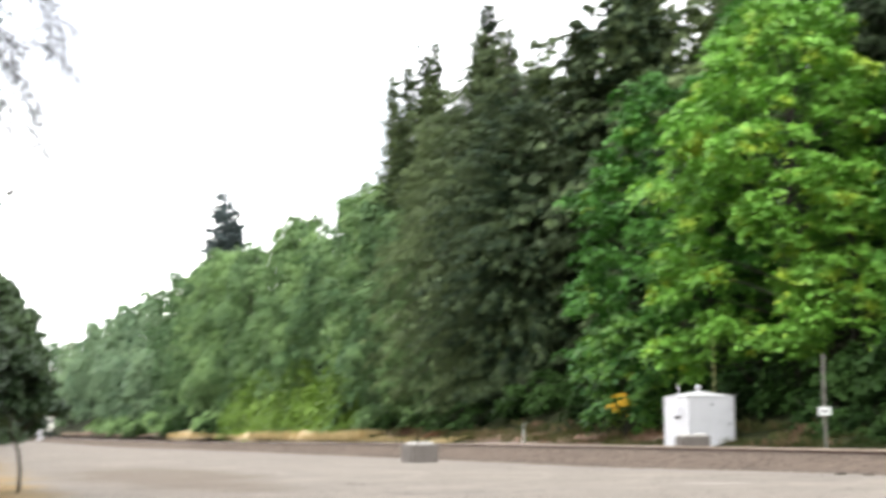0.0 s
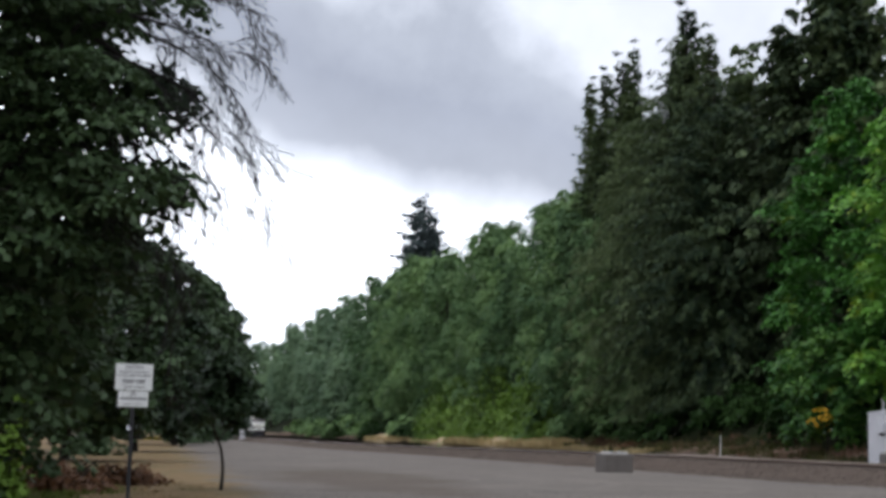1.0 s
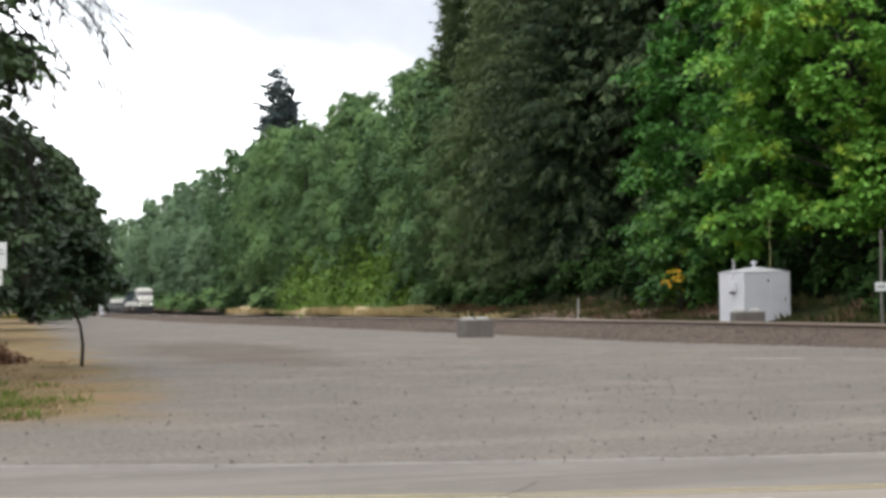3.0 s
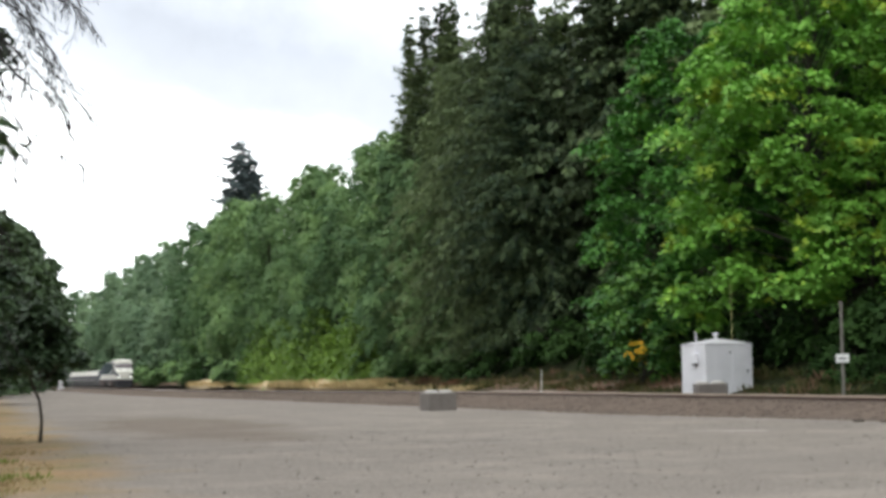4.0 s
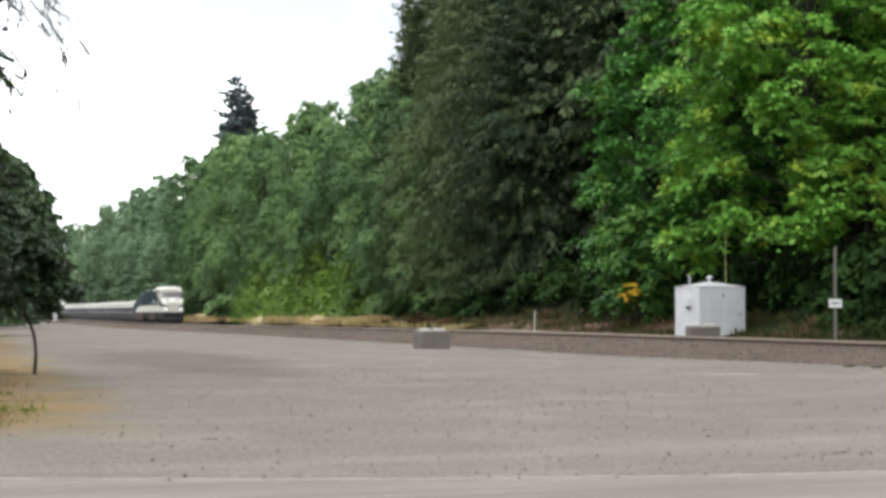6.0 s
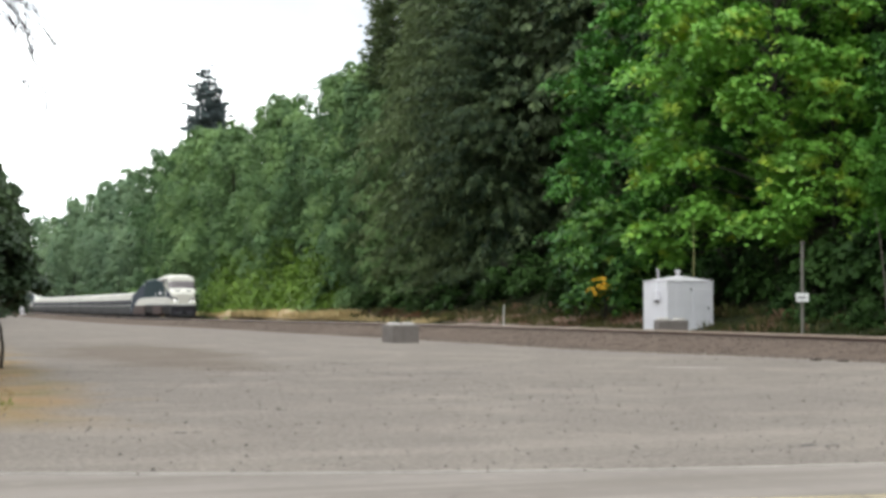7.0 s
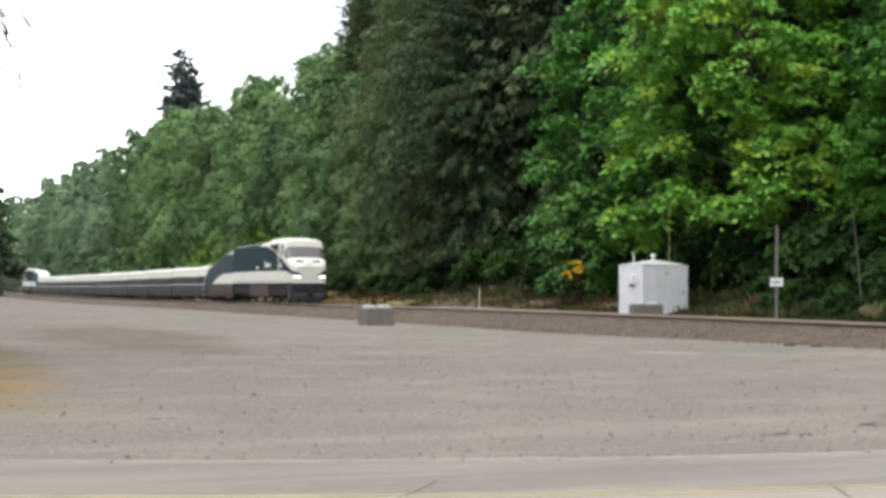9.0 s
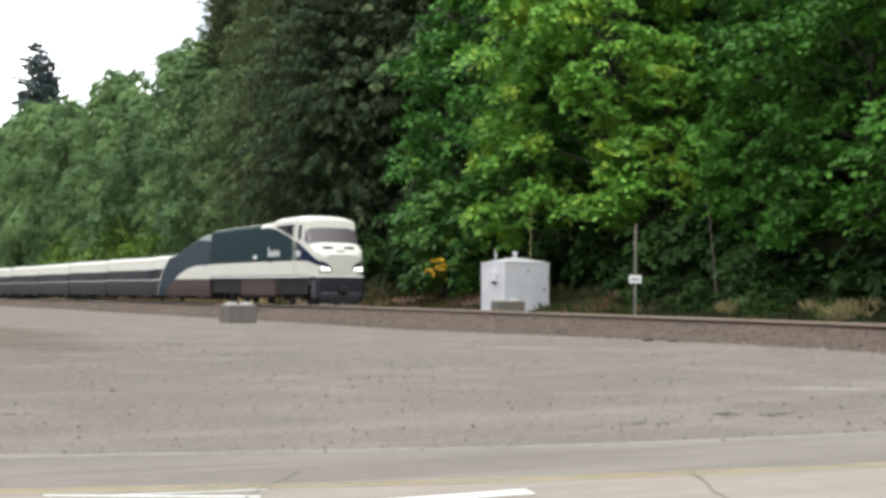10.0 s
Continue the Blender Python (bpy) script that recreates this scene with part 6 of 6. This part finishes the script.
        part("sill_strip", s, M_SIGN, ob)
        s = Shape()
        s.box(min(x, x + sx * 0.012), 0.9, 1.63, max(x, x + sx * 0.012), 17.6, 1.67, 0.004)
        part("sill_groove", s, M_GREY, ob, "thin dark line above the sill")
    s = Shape()
    s.box(-1.5, 6.0, 0.40, 1.5, 11.9, 1.54, 0.14)
    part("fuel_tank", s, M_BROWN, ob, "taupe fuel tank between the trucks")
    s = Shape()
    s.box(-1.4, 0.9, 1.1, 1.4, 17.5, 1.55, 0.03)
    part("underframe", s, M_DARK, ob)
    for y0, y1 in ((1.25, 5.8), (12.1, 17.4)):
        for sx in (-1, 1):
            s = Shape()
            s.box(sx * 1.36 - 0.05, y0, 0.62, sx * 1.36 + 0.05, y1, 1.54, 0.02)
            part("side_valance", s, M_TRUCK, ob, "dark brownish valance above the truck")
    for yc in (3.9, 14.0):
        s = Shape()
        s.box(-1.1, yc - 0.25, 0.55, 1.1, yc + 0.25, 0.8, 0.03)
        for sx in (-1, 1):
            s.box(sx * 1.12 - 0.1, yc - 1.9, 0.52, sx * 1.12 + 0.1, yc + 1.9, 0.86, 0.05)
            for dy in (-1.37, 1.37):
                s.box(sx * 1.16 - 0.13, yc + dy - 0.24, 0.3, sx * 1.16 + 0.13, yc + dy + 0.24, 0.82, 0.05)
            s.box(sx * 1.14 - 0.12, yc - 0.4, 0.4, sx * 1.14 + 0.12, yc + 0.4, 1.15, 0.05)
        truck = part("truck", s, M_TRUCK, ob, "dark two-axle truck")
        for dy in (-1.37, 1.37):
            wheelset(truck, yc + dy)
    return ob


CAR_L = 13.14
FIN_TOP = [(0.0, 4.6), (1.2, 4.55), (2.6, 4.42), (4.0, 4.2), (5.5, 3.92), (7.0, 3.58), (8.3, 3.32), (9.2, 3.0), (10.2, 2.4), (11.0, 1.7), (11.6, 1.0), (12.0, 0.4)]
FIN_LOW = [(0.0, 2.45), (3.0, 2.42), (4.6, 2.28), (6.0, 2.02), (7.4, 1.65), (8.8, 1.15), (10.0, 0.62), (10.6, 0.35)]
CAR_H, CAR_W, CAR_B = 3.32, 1.47, 0.42


def build_car(fin=False):
    ob = thing("passenger_car", "low cream passenger coach with a tall dark sweeping tail fin" if fin else "low cream passenger coach with dark window band and grey skirt",
               "railway car", "coaches of the train")
    zs = [CAR_B, 0.75, 1.1, 1.42, 1.52, 1.58, 1.9, 2.28, 2.6, 2.95]
    if fin:
        zs = [CAR_B + (2.95 - CAR_B) * k / 64 for k in range(65)]

    def ring(y):
        top = max(CAR_H, smooth_curve(FIN_TOP, y)) if fin else CAR_H
        edge = 0.05 if min(y, CAR_L - y) < 0.03 else 0.0
        half = []
        for z in zs:
            zz = CAR_B + (z - CAR_B) * (top - 0.37 - CAR_B) / (2.95 - CAR_B) if fin else z
            half.append((CAR_W - edge - (0.0 if zz > 1.0 else 0.12 * (1.0 - zz)) - (0.07 * max(0.0, zz - 2.2)), y, zz))
        w0, z0 = half[-1][0], half[-1][2]
        for k in range(1, 8):
            a = math.pi / 2 * k / 7
            half.append((w0 * math.cos(a) ** 0.7 if k < 7 else 0.0, y, z0 + (top - z0) * math.sin(a)))
        return half + [(-x, yy, z) for x, yy, z in reversed(half[:-1])]

    def zone(c, i, n):
        y, z = c[1], c[2]
        if fin:
            f = smooth_curve(FIN_TOP, y)
            if 0.6 < y < 9.0 and z > f - 0.06:
                return 0
            if y < 12.0 and z < f + 0.02:
                if z > smooth_curve(FIN_LOW, y):
                    if y < 4.6 and z > f - 0.62 * (1 - y / 4.6) - 0.05:
                        return 6
                    return 4
                return 0 if z > 1.55 else 5
            if y < 12.0 and z < f + 0.16:
                return 0
        if z > 3.2:
            return 2
        if z > 2.28:
            return 0
        if z > 1.585:
            return 1
        if z > 1.50:
            return 0
        return 2

    st = [0.0, 0.03] + [CAR_L * k / (190 if fin else 14) for k in range(1, 190 if fin else 14)] + [CAR_L - 0.03, CAR_L]
    part("body", loft(sorted(set(st)), ring, zone, 2), [M_CREAM, M_BAND, M_GREY, M_GREEN, M_SLATE, M_BROWN, M_PALEFIN], ob)
    if not fin:
        for sx in (-1, 1):
            x = sx * (CAR_W + 0.004)
            for k in range(8):
                y0 = 1.15 + k * 1.4
                s = Shape()
                s.box(min(x - sx * 0.03, x), y0, 1.66, max(x - sx * 0.03, x), y0 + 1.12, 2.2, 0.02)
                part("window", s, M_GLASS, ob)
    s = Shape()
    s.box(-1.1, CAR_L * 0.16, 0.22, 1.1, CAR_L * 0.30, 0.5, 0.05)
    part("equipment_box", s, M_DARK, ob, "dark underfloor box")
    s = Shape()
    s.box(-1.1, CAR_L * 0.62, 0.22, 1.1, CAR_L * 0.78, 0.5, 0.05)
    part("equipment_box", s, M_DARK, ob, "dark underfloor box")
    s = Shape()
    s.box(-1.25, CAR_L - 0.02, 0.6, 1.25, CAR_L + 0.28, 3.15, 0.05)
    part("gangway", s, M_DARK, ob, "dark rubber gangway")
    s = Shape()
    s.box(-1.05, CAR_L - 0.1, 0.36, 1.05, CAR_L + 0.1, 0.5, 0.02)
    for sx in (-1, 1):
        s.box(sx * 1.05 - 0.09, CAR_L - 0.55, 0.3, sx * 1.05 + 0.09, CAR_L + 0.55, 0.62, 0.04)
    truck = part("axle_frame", s, M_DARK, ob)
    wheelset(truck, CAR_L + 0.0, 0.42)
    return ob


# the nose along the track, by time
NOSE = [(0.0, 356.0), (1.0, 331.5), (2.0, 305.0), (3.5, 262.0), (5.0, 221.0), (6.5, 176.6), (7.5, 147.5), (8.5, 118.6), (9.0, 103.0), (9.5, 87.2), (10.0, 71.3)]
TRAIN = []


def build_train():
    loco = build_locomotive()
    TRAIN.append((loco, 0.0, 0.0))
    at = LOCO_L + 0.15
    fin = build_car(True)
    TRAIN.append((fin, at, 0.0))
    at += CAR_L + 0.12
    first = build_car()
    for k in range(10):
        TRAIN.append((first if k == 0 else copy_thing(first, Matrix()), at, 0.0))
        at += CAR_L + 0.12
    tail = copy_thing(fin, Matrix())
    tagged(tail, "low cream coach with a tall fin towards the rear locomotive")
    at += CAR_L
    TRAIN.append((tail, at, 180.0))
    back = copy_thing(loco, Matrix())
    tagged(back, "rear locomotive of the train in cream, dark green and navy")
    at += LOCO_L + 0.2
    TRAIN.append((back, at, 180.0))


build_train()


def motions():
    for ob, behind, turn in TRAIN:
        walk(ob, [(t, pose(TRACK_X, y + behind, RAIL_Z - grade(y + behind), 0, 0, turn)) for t, y in NOSE])


motions()
